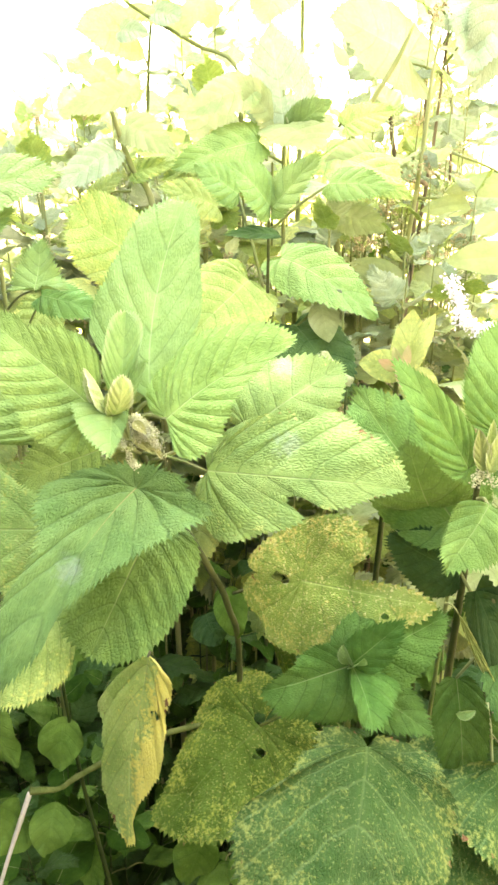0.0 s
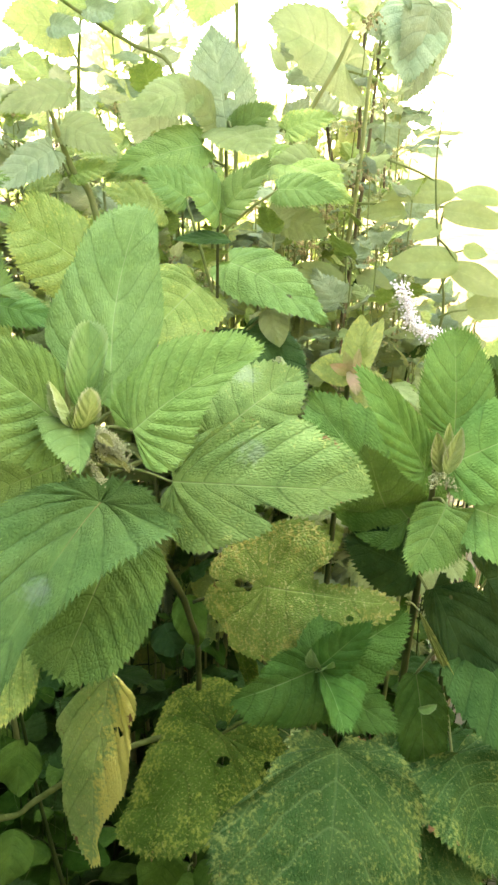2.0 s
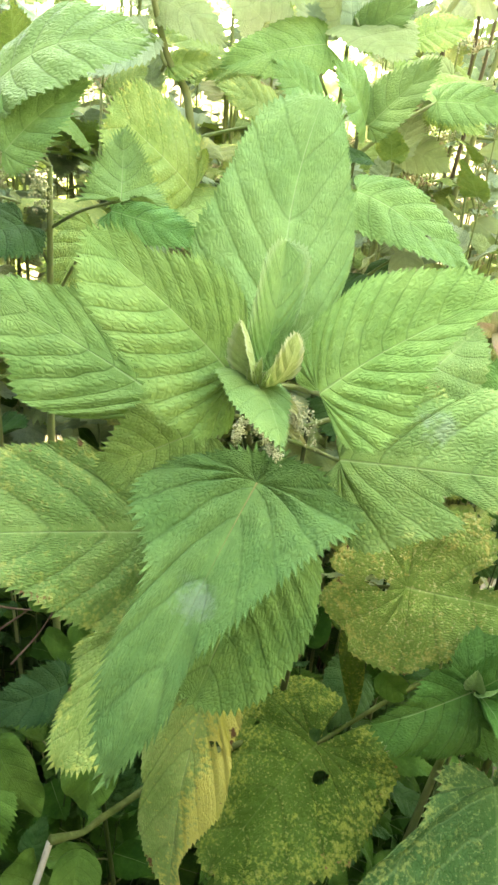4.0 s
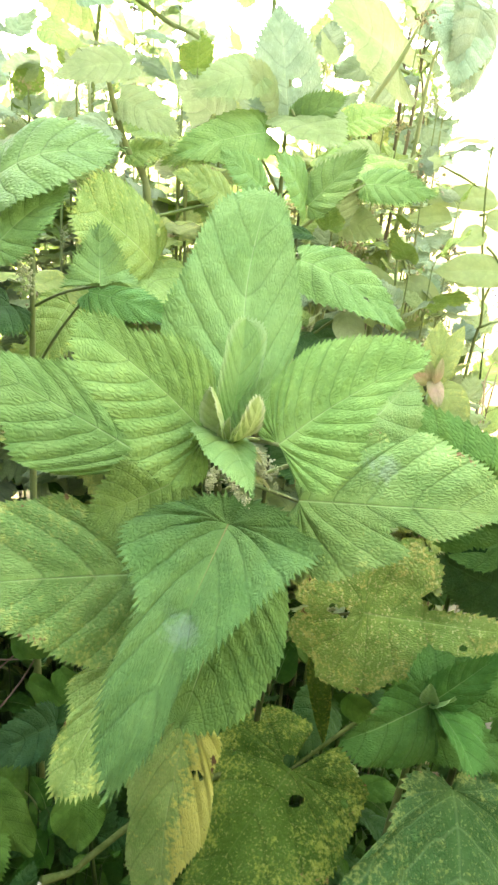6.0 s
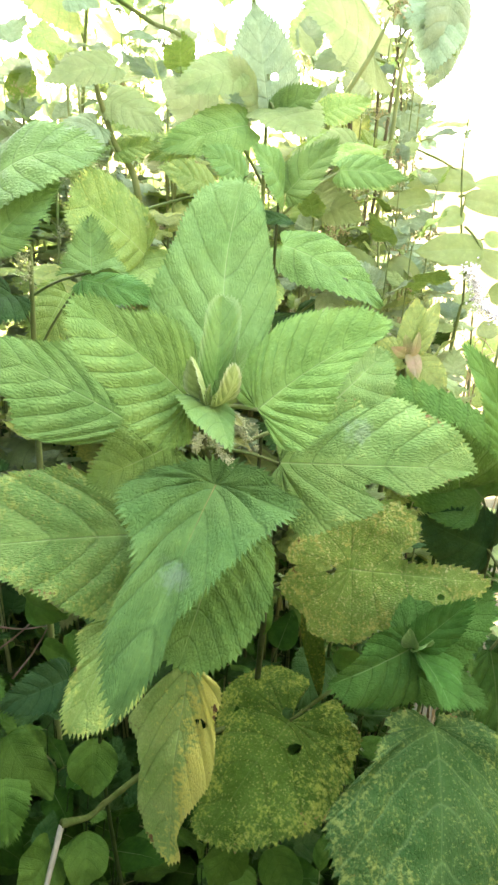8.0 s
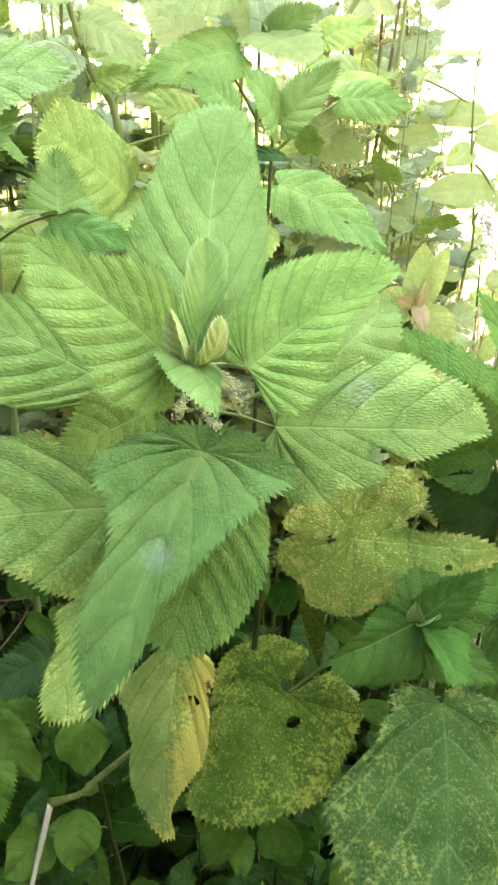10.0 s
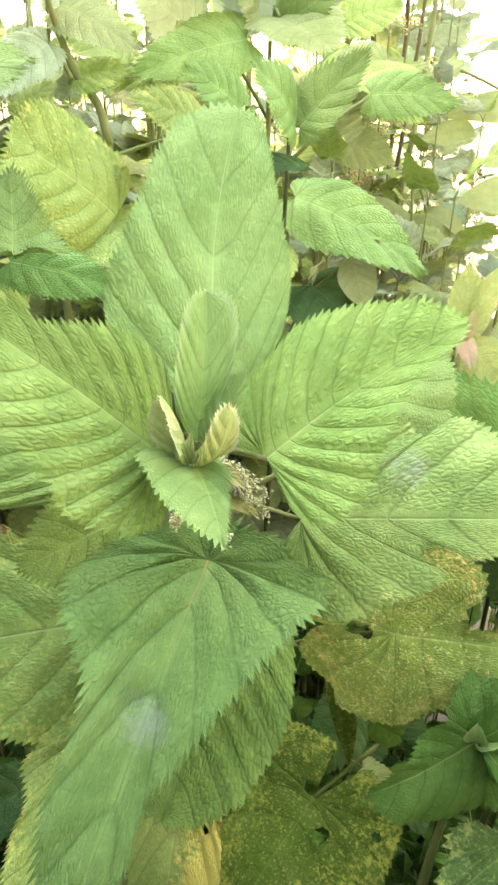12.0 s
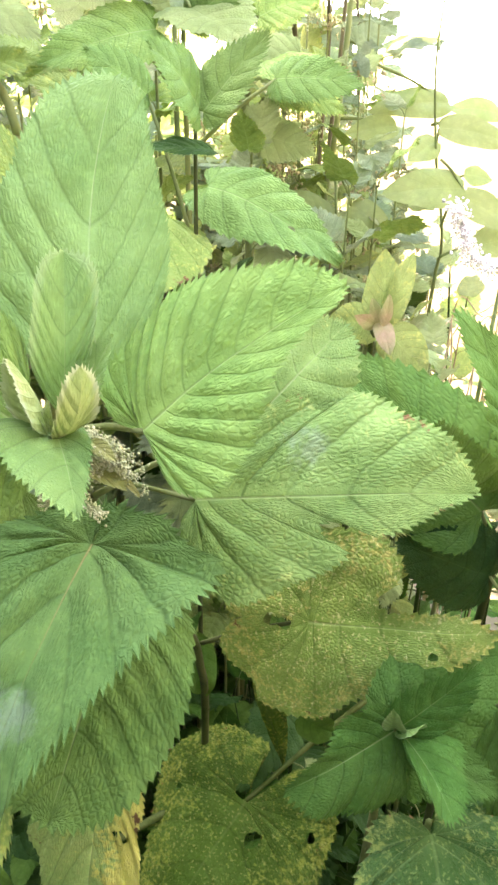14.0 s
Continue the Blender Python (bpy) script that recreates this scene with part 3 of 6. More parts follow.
for k, (dx, dy, h, w) in enumerate(((0.0, 0.0, 0.0145, 0.0052), (-0.0026, -0.0012, 0.012, 0.0044), (0.0024, -0.0015, 0.0125, 0.0046), (0.0006, -0.003, 0.009, 0.004))):
    leaf(nettle, (-0.0925 + dx, 0.4105 + dy, 1.138), (-0.0925 + 2.2 * dx, 0.4085 + 2 * dy, 1.138 + h), (-0.087 + dx, 0.406, 1.145), w, "lance", M_BUD, None, name="bud_leaf", tooth=0.0006, teeth=12, cols=5, bend=20, fold=40, fringe=30, seed=160 + k)
# lower leaves
leaf(nettle, (0.047, 0.4836, 0.9526), (0.15, 0.432, 0.965), (0.044, 0.46, 0.9), 0.1355, ((0, 0), (.02, -.38), (.35, -.57), (.59, -.51), (.74, -.37), (.93, -.33), (1, -.15), (1, .04), (.76, .22), (.65, .36), (.53, .59), (.32, .79), (.17, .94), (0, 1)), M_MOTTLE, (-0.015, 0.535, 0.9), "yellow-mottled leaf with holes",
     left=((0, 0), (-.05, -.39), (.06, -.52), (.37, -.4), (.64, -.19), (.83, .04), (.91, .29), (.76, .43), (.62, .5), (.4, .47), (.33, .37), (.16, .41), (.17, .62), (.15, .83), (0, 1)), fan=0.5, stalk_mat=M_STEMBROWN, teeth=52, cols=22, tooth=0.0022, bend=16, fold=4, droop=0.1, bulge=0.024, ruffle=0.02,
     cuts=((0.0008, -0.0255, 0.005), (0.0022, -0.0165, 0.0052), (0.0143, 0.0696, 0.0026), (0.0153, 0.0771, 0.0034), (-0.03, 0.02, 0.0013)), seed=14)
leaf(nettle, (-0.121, 0.46, 1.0174), (-0.2716, 0.44, 1.0288), (-0.219, 0.49, 1.08), 0.1136, ((0, 0), (.25, -.03), (.55, .07), (.67, .21), (.85, .34), (.97, .41), (.91, .54), (.87, .67), (.77, .76), (.57, .88), (.28, .96), (0, 1)), M_PATCH, (-0.072, 0.478, 1.05), "large leaf turning yellow",
     left=((0, 0), (.36, -.01), (.79, .13), (.96, .24), (1, .3), (.9, .42), (.65, .56), (.47, .69), (.31, .82), (.18, .93), (0, 1)), teeth=50, cols=18, bend=28, fold=6, bulge=0.026, ruffle=0.02, seed=15)
leaf(nettle, (-0.072, 0.445, 1.035), (-0.115, 0.378, 0.962), (-0.172, 0.435, 1.035), 0.092, "blunt", M_EAST, (-0.06, 0.452, 1.03), teeth=32, bend=25, fold=8, veins=13, seed=16)
leaf(nettle, (-0.145, 0.43, 0.9658), (-0.1899, 0.375, 0.9174), (-0.19, 0.42, 0.95), 0.0664, ((0, 0), (.46, .06), (.79, .29), (.5, .47), (.46, .62), (.44, .74), (.23, .91), (0, 1)), M_TURN, (-0.05, 0.46, 1.0), left=((0, 0), (.71, .16), (.98, .36), (1, .57), (.78, .77), (.47, .92), (0, 1)), teeth=36, cols=14, bend=20, fold=8, seed=17)
leaf(nettle, (-0.0943, 0.482, 0.8678), (-0.119, 0.428, 0.684), (-0.14, 0.475, 0.77), 0.1021, ((0, 0), (.1, .01), (.46, .11), (.77, .24), (1, .34), (.74, .43), (.6, .53), (.63, .68), (.53, .82), (.35, .93), (0, 1)), M_YELLOW, (-0.045, 0.468, 0.985), "hanging yellow leaf with a brown tip",
     left=((0, 0), (.57, .05), (.7, .12), (.63, .22), (.72, .36), (.67, .51), (.46, .63), (.24, .75), (.16, .87), (.27, .93), (0, 1)), stalk_mat=M_DRY, teeth=44, cols=20, tooth=0.002, bend=14, fold=10, ruffle=0.02, cuts=((-0.0206, 0.0483, 0.0052), (-0.0165, 0.0492, 0.0045), (-0.008, 0.15, 0.002)), seed=18)
leaf(nettle, (0.011, 0.5, 0.762), (-0.0869, 0.43, 0.7045), (-0.138, 0.488, 0.708), 0.1618, ((0, 0), (.06, -.12), (.09, -.32), (.3, -.31), (.71, -.28), (.89, -.13), (1, .04), (.87, .25), (.61, .48), (.33, .78), (.22, .96), (0, 1)), M_OLIVE, (0.13, 0.54, 0.80), "dull mottled leaf full of small holes",
     left=((0, 0), (.12, -.15), (.29, -.33), (.6, -.26), (.79, -.24), (.86, -.06), (.92, .15), (.95, .34), (.91, .46), (.75, .65), (.58, .79), (.31, .92), (0, 1)), fan=0.5, stalk_mat=M_STICK, thick=0.0022, teeth=48, cols=24, bend=14, fold=3, droop=0.1, bulge=0.022,
     cuts=((-0.0192, 0.0198, 0.0062), (-0.0212, 0.0157, 0.005), (0.0032, 0.0568, 0.0026), (-0.0544, -0.0087, 0.0042), (-0.012, 0.0308, 0.0022), (0.0533, 0.0228, 0.004), (-0.0781, 0.0464, 0.004), (0.006, -0.004, 0.006), (0.043, 0.0519, 0.003)), seed=19)


def flower_mesh(name, lines, mat, grains, size, spread, seed):
    """Many small blunt grains along short twigs."""
    rng = random.Random(seed)
    bm = bmesh.new()
    unit = bmesh.new()
    bmesh.ops.create_icosphere(unit, subdivisions=1, radius=1.0)
    uv = [v.co.copy() for v in unit.verts]
    uf = [[v.index for v in f.verts] for f in unit.faces]
    unit.free()
    for line in lines:
        pts = smooth_line(line, 12)
        for _ in range(grains):
            c = Vector(pts[rng.randrange(12)]) + Vector([rng.gauss(0, spread) for _ in range(3)])
            r = size * rng.uniform(0.5, 1.3)
            k = [bm.verts.new(c + Vector((q.x * r * rng.uniform(0.6, 1.1), q.y * r, q.z * r * rng.uniform(0.6, 1.1)))) for q in uv]
            for f in uf:
                bm.faces.new([k[i] for i in f])
    me = bpy.data.meshes.new(name)
    bm.to_mesh(me)
    bm.free()
    me.polygons.foreach_set("use_smooth", [True] * len(me.polygons))
    me.materials.append(mat)
    return me


def flowers(name, plant, lines, mat, grains, size, spread, seed, label):
    ob = new(name, flower_mesh(name, lines, mat, grains, size, spread, seed))
    under(ob, plant, Matrix.Identity(4))
    return tagged(ob, label)


# crowded clusters in the axils, with withered bracts among them
rng = random.Random(64)
for k in range(7):
    far = (-0.079 + 0.0037 * k + rng.uniform(-0.002, 0.002), 0.421 + rng.uniform(-0.003, 0.004), 1.104 + rng.uniform(-0.003, 0.018))
    near = ((far[0] - 0.083) / 2, 0.432, (far[2] + 1.125) / 2 + 0.002)
    flowers("catkin", nettle, [[(-0.083, 0.442, 1.122), near, far], [near, (near[0] + 0.004, 0.424, near[2] - 0.007)]], M_FLOWER, 190, 0.00062, 0.0015, 40 + k, "crowded small cream-green flowers")
flowers("catkin", nettle, [[(-0.09, 0.43, 1.11), (-0.0818, 0.418, 1.1), (-0.078, 0.412, 1.099)], [(-0.095, 0.43, 1.11), (-0.1, 0.415, 1.106)]], M_FLOWER, 240, 0.00065, 0.0014, 6, "small cream-green flower clusters")
for k, (base, tip, w) in enumerate((((-0.083, 0.428, 1.113), (-0.0665, 0.42, 1.104), 0.009), ((-0.08, 0.426, 1.126), (-0.07, 0.416, 1.121), 0.007), ((-0.088, 0.424, 1.128), (-0.081, 0.409, 1.12), 0.008), ((-0.074, 0.43, 1.109), (-0.061, 0.423, 1.098), 0.007))):
    leaf(nettle, base, tip, (base[0] + 0.004, base[1] - 0.01, base[2] - 0.006), w, "lance", M_BRACT, None, "withered ochre bract", name="bract", tooth=0.0006, teeth=16, cols=5, bend=30, fold=26, seed=170 + k)

leaf(nettle, (0.02, 0.512, 0.89), (0.048, 0.52, 0.765), (0.045, 0.51, 0.83), 0.022, "lance", M_OLIVE, (-0.005, 0.535, 0.9), "narrow rolled withered leaf", stalk_mat=M_STEMBROWN, thick=0.0008, name="withered_leaf", teeth=22, cols=6, tooth=0.0008, fold=34, bend=12, seed=146)

# ---- small shoot beside it ----
shoot = thing("nettle_shoot", (0.09, 0.47, 0.0), "small fresh green nettle shoot among larger leaves", "plant")
stalk("stem", shoot, [(0.09, 0.47, 0), (0.092, 0.46, 0.5), (0.088, 0.44, 0.8), (0.083, 0.422, 0.915)], (0.005, 0.0045, 0.003, 0.002), M_STEM, hairs=200)
SC = (0.083, 0.422, 0.913)
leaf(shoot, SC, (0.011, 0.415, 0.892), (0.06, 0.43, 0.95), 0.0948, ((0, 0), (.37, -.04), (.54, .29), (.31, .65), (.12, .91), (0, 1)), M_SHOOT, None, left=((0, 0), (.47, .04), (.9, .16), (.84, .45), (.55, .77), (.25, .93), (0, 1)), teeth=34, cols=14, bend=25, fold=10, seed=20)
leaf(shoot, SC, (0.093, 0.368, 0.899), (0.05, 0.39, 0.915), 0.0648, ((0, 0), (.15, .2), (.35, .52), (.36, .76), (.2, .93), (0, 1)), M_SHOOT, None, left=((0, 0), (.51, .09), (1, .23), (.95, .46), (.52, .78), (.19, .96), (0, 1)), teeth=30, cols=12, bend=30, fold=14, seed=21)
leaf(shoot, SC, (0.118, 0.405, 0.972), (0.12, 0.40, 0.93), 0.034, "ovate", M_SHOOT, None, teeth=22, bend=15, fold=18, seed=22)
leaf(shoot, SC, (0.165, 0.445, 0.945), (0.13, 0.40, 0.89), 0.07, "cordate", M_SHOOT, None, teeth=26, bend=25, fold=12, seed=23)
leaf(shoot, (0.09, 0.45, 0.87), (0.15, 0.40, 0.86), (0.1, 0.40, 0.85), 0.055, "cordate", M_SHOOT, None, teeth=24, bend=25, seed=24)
leaf(shoot, SC, (0.075, 0.415, 0.94), (0.09, 0.41, 0.93), 0.014, "lance", M_YOUNG, None, name="bud_leaf", tooth=0.0008, teeth=14, cols=5, fold=30, seed=25)
leaf(shoot, SC, (0.09, 0.405, 0.935), (0.1, 0.42, 0.92), 0.014, "lance", M_YOUNG, None, name="bud_leaf", tooth=0.0008, teeth=14, cols=5, fold=30, seed=26)

# ---- low broad-leaved nettle in front ----
low = thing("nettle_plant", (0.12, 0.43, 0.0), "low nettle with one very broad speckled dull green leaf", "plant")
stalk("stem", low, [(0.12, 0.43, 0), (0.125, 0.43, 0.4), (0.118, 0.42, 0.7), (0.112, 0.41, 0.83)], (0.007, 0.006, 0.005, 0.003), M_STEM, hairs=150)
leaf(low, (0.094, 0.385, 0.862), (0.0607, 0.28, 0.7787), (-0.1, 0.36, 0.885), 0.178, ((0, 0), (.03, -.05), (.13, -.07), (.28, -.08), (.45, -.01), (.43, .06), (.56, .12), (.69, .29), (.91, .41), (1, .52), (.98, .65), (.86, .82), (.57, .95), (0, 1)), M_SPECKLE, (0.115, 0.42, 0.8), "very broad leaf with pale speckles",
     left=((0, 0), (.1, -.09), (.27, -.1), (.54, -.09), (.67, -.01), (.74, .08), (.87, .15), (.9, .32), (.86, .49), (.74, .66), (.4, .89), (0, 1)), fan=0.5, ruffle=0.03, tooth=0.0042, teeth=44, cols=18, bend=30, fold=3, droop=0.1, bulge=0.016, seed=27)
leaf(low, (0.13, 0.41, 0.78), (0.24, 0.36, 0.72), (0.16, 0.35, 0.73), 0.13, "cordate", M_SPECKLE, (0.12, 0.42, 0.76), teeth=32, bend=30, seed=28)

# ---- the nettle to the east ----
east = thing("nettle_plant", (0.2, 0.52, 0.0), "fresh green nettle with a tight rosette of young leaves", "plant")
stalk("stem", east, [(0.2, 0.52, 0), (0.205, 0.53, 0.5), (0.198, 0.51, 0.9), (0.19, 0.49, 1.07)], (0.005, 0.0042, 0.0034, 0.0022), M_STEMBROWN, hairs=300)
EC = (0.19, 0.49, 1.07)
leaf(east, (0.205, 0.497, 1.087), (0.206, 0.530, 1.169), (0.238, 0.513, 1.128), 0.064, ((0, 0), (0.4, 0), (0.8, 0.1), (1, 0.3), (1, 0.5), (0.85, 0.72), (0.6, 0.88), (0.3, 0.98), (0, 1)), M_EAST, EC, teeth=42, cols=16, tooth=0.003, bend=12, fold=16, bulge=0.03, seed=30)
leaf(east, (0.179, 0.487, 1.060), (0.105, 0.462, 1.159), (0.159, 0.484, 1.120), 0.045, ((0, 0), (0.5, -0.03), (0.8, 0.12), (0.8, 0.35), (0.6, 0.6), (0.4, 0.8), (0.2, 0.95), (0, 1)), M_EAST, EC, left=((0, 0), (.4, -.02), (.85, .12), (1, .35), (.85, .6), (.5, .82), (.2, .95), (0, 1)), teeth=38, cols=14, tooth=0.003, bend=28, fold=18, bulge=0.03, seed=31)
leaf(east, (0.2, 0.486, 1.065), (0.285, 0.47, 1.11), (0.24, 0.45, 1.06), 0.085, "cordate", M_EAST, EC, teeth=30, bend=30, fold=12, seed=32)
leaf(east, (0.1911, 0.463, 1.0393), (0.1467, 0.418, 1.0061), (0.141, 0.45, 1.045), 0.081, ((0, 0), (.3, .1), (.58, .33), (.42, .6), (.25, .88), (0, 1)), M_EAST, (0.192, 0.49, 1.03), left=((0, 0), (-.1, -.02), (.28, -.1), (.75, -.34), (1, -.2), (.94, .14), (.66, .57), (.27, .83), (0, 1)), teeth=36, cols=14, bend=20, fold=8, seed=33)
leaf(east, (0.22, 0.47, 1.03), (0.3, 0.43, 0.99), (0.22, 0.42, 1.0), 0.09, "cordate", M_EAST, (0.193, 0.49, 1.0), teeth=30, bend=30, seed=34)
leaf(east, (0.189, 0.478, 1.062), (0.176, 0.468, 1.103), (0.190, 0.473, 1.083), 0.014, "lance", M_BUD, None, name="bud_leaf", tooth=0.0009, teeth=18, cols=6, fold=30, bend=-18, bulge=0.03, seed=35)
leaf(east, (0.193, 0.475, 1.062), (0.197, 0.470, 1.105), (0.203, 0.472, 1.081), 0.016, "lance", M_BUD, None, name="bud_leaf", tooth=0.0009, teeth=18, cols=6, fold=30, bend=-18, bulge=0.03, seed=36)
leaf(east, (0.194, 0.482, 1.059), (0.190, 0.478, 1.106), (0.198, 0.480, 1.082), 0.012, "lance", M_BUD, None, name="bud_leaf", tooth=0.0009, teeth=18, cols=6, fold=34, bend=-10, bulge=0.03, seed=39)
leaf(east, (0.18, 0.51, 1.0), (0.1, 0.6, 1.09), (0.16, 0.57, 1.1), 0.1, "cordate", M_EAST, (0.196, 0.51, 0.96), teeth=30, bend=30, seed=37)
leaf(east, (0.17, 0.53, 0.99), (0.13, 0.5, 1.08), (0.19, 0.5, 1.05), 0.075, "cordate", M_EAST, (0.198, 0.51, 0.95), teeth=28, bend=30, seed=38)
flowers("catkin", east, [[(0.19, 0.485, 1.06), (0.18, 0.47, 1.055)], [(0.19, 0.485, 1.06), (0.2, 0.468, 1.05)]], M_FLOWER, 150, 0.0009, 0.0025, 7, "small cream-green flower clusters")

# ---- low plant under it, its green darkened to stand for shade ----
dark = thing("nettle_plant", (0.24, 0.5, 0.0), "nettle with large drooping leaves, their green darkened to stand for shade", "plant")
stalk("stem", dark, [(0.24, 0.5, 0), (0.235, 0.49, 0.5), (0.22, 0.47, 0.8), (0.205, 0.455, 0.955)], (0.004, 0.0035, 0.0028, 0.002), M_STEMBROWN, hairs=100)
leaf(dark, (0.191, 0.460, 0.959), (0.264, 0.420, 0.801), (0.192, 0.440, 0.867), 0.075, ((0, 0), (0.25, 0.0), (0.42, 0.1), (0.5, 0.3), (0.52, 0.5), (0.42, 0.75), (0.2, 0.93), (0, 1)), M_TEALSHADE, (0.205, 0.465, 0.945), "large leaf darkened to stand for shade, with a pale dry streak", left=((0, 0), (.3, -.06), (.45, .06), (.7, .02), (.95, .15), (1, .35), (.85, .55), (.9, .65), (.55, .85), (0, 1)), teeth=44, cols=14, bend=22, fold=10, ruffle=0.04, bulge=0.022, seed=40)
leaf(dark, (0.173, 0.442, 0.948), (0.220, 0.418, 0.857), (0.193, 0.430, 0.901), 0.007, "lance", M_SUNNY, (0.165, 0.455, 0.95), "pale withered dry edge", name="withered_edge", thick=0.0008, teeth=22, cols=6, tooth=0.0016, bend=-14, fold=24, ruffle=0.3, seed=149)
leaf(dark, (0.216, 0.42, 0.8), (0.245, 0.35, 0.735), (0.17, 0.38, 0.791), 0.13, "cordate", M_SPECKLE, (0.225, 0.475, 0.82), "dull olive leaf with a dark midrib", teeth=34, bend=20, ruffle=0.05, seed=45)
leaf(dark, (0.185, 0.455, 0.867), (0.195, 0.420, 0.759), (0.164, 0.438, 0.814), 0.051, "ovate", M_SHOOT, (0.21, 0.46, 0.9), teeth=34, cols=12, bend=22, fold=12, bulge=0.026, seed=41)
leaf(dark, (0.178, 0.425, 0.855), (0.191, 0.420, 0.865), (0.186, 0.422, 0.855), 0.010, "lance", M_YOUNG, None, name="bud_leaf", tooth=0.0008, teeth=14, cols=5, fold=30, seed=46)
leaf(dark, (0.23, 0.45, 0.9), (0.29, 0.37, 0.82), (0.22, 0.38, 0.84), 0.1, "cordate", M_SHADED, (0.225, 0.475, 0.88), teeth=28, bend=20, seed=42)
leaf(dark, (0.19, 0.5, 0.95), (0.13, 0.53, 0.97), (0.16, 0.52, 1.0), 0.07, "cordate", M_TEALSHADE, (0.215, 0.47, 0.9), teeth=28, bend=20, seed=43)
leaf(dark, (0.25, 0.48, 0.95), (0.33, 0.46, 0.98), (0.28, 0.45, 0.94), 0.09, "cordate", M_TEALSHADE, (0.22, 0.48, 0.88), teeth=28, bend=20, seed=44)

# ---- nettle to the west, behind ----
west = thing("nettle_plant", (-0.23, 0.62, 0.0), "blue-green nettle with folded drooping leaves", "plant")
stalk("stem", west, [(-0.23, 0.62, 0), (-0.225, 0.61, 0.6), (-0.215, 0.58, 1.0), (-0.205, 0.56, 1.21)], (0.005, 0.004, 0.003, 0.0018), M_STEM, hairs=200)
WC = (-0.205, 0.56, 1.21)
leaf(west, (-0.232, 0.565, 1.252), (-0.145, 0.550, 1.280), (-0.182, 0.522, 1.248), 0.081, "cordate", M_WEST, WC, thick=0.001, teeth=36, cols=14, tooth=0.003, bend=45, fold=10, bulge=0.026, seed=50)
leaf(west, (-0.224, 0.530, 1.218), (-0.180, 0.535, 1.257), (-0.190, 0.522, 1.226), 0.038, "cordate", M_WEST, WC, "blue-green leaf with a pale midrib", thick=0.001, teeth=34, cols=14, tooth=0.003, bend=30, fold=18, bulge=0.028, seed=51)
leaf(west, (-0.161, 0.500, 1.203), (-0.161, 0.530, 1.236), (-0.139, 0.515, 1.221), 0.045, ((0, 0), (0.5, -0.05), (0.95, 0.0), (1, 0.12), (0.7, 0.4), (0.42, 0.7), (0.2, 0.92), (0, 1)), M_WEST, (-0.21, 0.57, 1.17), "curled leaf with frilled edges", thick=0.001, teeth=36, cols=14, tooth=0.003, bend=-35, fold=10, ruffle=0.07, bulge=0.026, seed=52)
leaf(west, (-0.168, 0.540, 1.190), (-0.113, 0.520, 1.178), (-0.144, 0.520, 1.173), 0.031, "cordate", M_EAST, (-0.21, 0.575, 1.12), thick=0.001, teeth=28, cols=10, tooth=0.003, bend=28, fold=10, bulge=0.026, seed=53)
leaf(west, (-0.220, 0.550, 1.177), (-0.260, 0.520, 1.160), (-0.251, 0.555, 1.180), 0.050, "cordate", M_SHADED, (-0.21, 0.57, 1.15), thick=0.001, teeth=28, cols=10, tooth=0.003, bend=28, fold=10, bulge=0.026, seed=54)
leaf(west, (-0.183, 0.600, 1.168), (-0.211, 0.575, 1.126), (-0.216, 0.588, 1.158), 0.043, "cordate", M_TURN, (-0.213, 0.575, 1.1), thick=0.001, teeth=28, cols=10, tooth=0.003, bend=25, fold=8, bulge=0.026, seed=55)

flowers("catkin", west, [[(-0.222, 0.55, 1.222), (-0.228, 0.54, 1.21), (-0.236, 0.535, 1.2)], [(-0.215, 0.55, 1.215), (-0.21, 0.54, 1.203), (-0.205, 0.535, 1.195)], [(-0.23, 0.55, 1.215), (-0.243, 0.545, 1.205)]], M_FLOWER, 150, 0.0011, 0.0032, 11, "small cream-green flower clusters")

# ---- second row ----
mid = thing("nettle_plant", (0.03, 0.78, 0.0), "green nettle in light shade with upright young leaves", "plant")
stalk("stem", mid, [(0.03, 0.78, 0), (0.025, 0.76, 0.6), (0.02, 0.72, 1.0), (0.02, 0.705, 1.25)], (0.0035, 0.0028, 0.0022, 0.0014), M_STEMBROWN, hairs=100)
GC = (0.02, 0.705, 1.235)
leaf(mid, (0.020, 0.690, 1.247), (-0.018, 0.670, 1.285), (0.014, 0.700, 1.276), 0.052, "cordate", M_WEST, None, teeth=28, cols=10, tooth=0.003, bend=20, fold=14, bulge=0.026, seed=60)
leaf(mid, (0.023, 0.690, 1.245), (0.068, 0.680, 1.294), (0.057, 0.670, 1.260), 0.042, "cordate", M_WEST, None, teeth=28, cols=10, tooth=0.003, bend=15, fold=18, bulge=0.026, seed=61)
leaf(mid, (0.027, 0.700, 1.249), (0.044, 0.710, 1.285), (0.046, 0.705, 1.264), 0.023, "ovate", M_BACK, None, teeth=28, cols=10, tooth=0.003, bend=10, fold=16, bulge=0.026, seed=62)
leaf(mid, (0.079, 0.700, 1.267), (0.138, 0.675, 1.263), (0.106, 0.677, 1.250), 0.037, "cordate", M_WEST, (0.02, 0.707, 1.22), teeth=28, cols=10, tooth=0.003, bend=22, fold=8, bulge=0.026, seed=63)
leaf(mid, (0.030, 0.690, 1.220), (-0.024, 0.665, 1.222), (0.003, 0.688, 1.226), 0.022, "ovate", M_SHADED, (0.02, 0.707, 1.22), teeth=28, cols=10, tooth=0.003, bend=20, fold=14, bulge=0.026, seed=64)
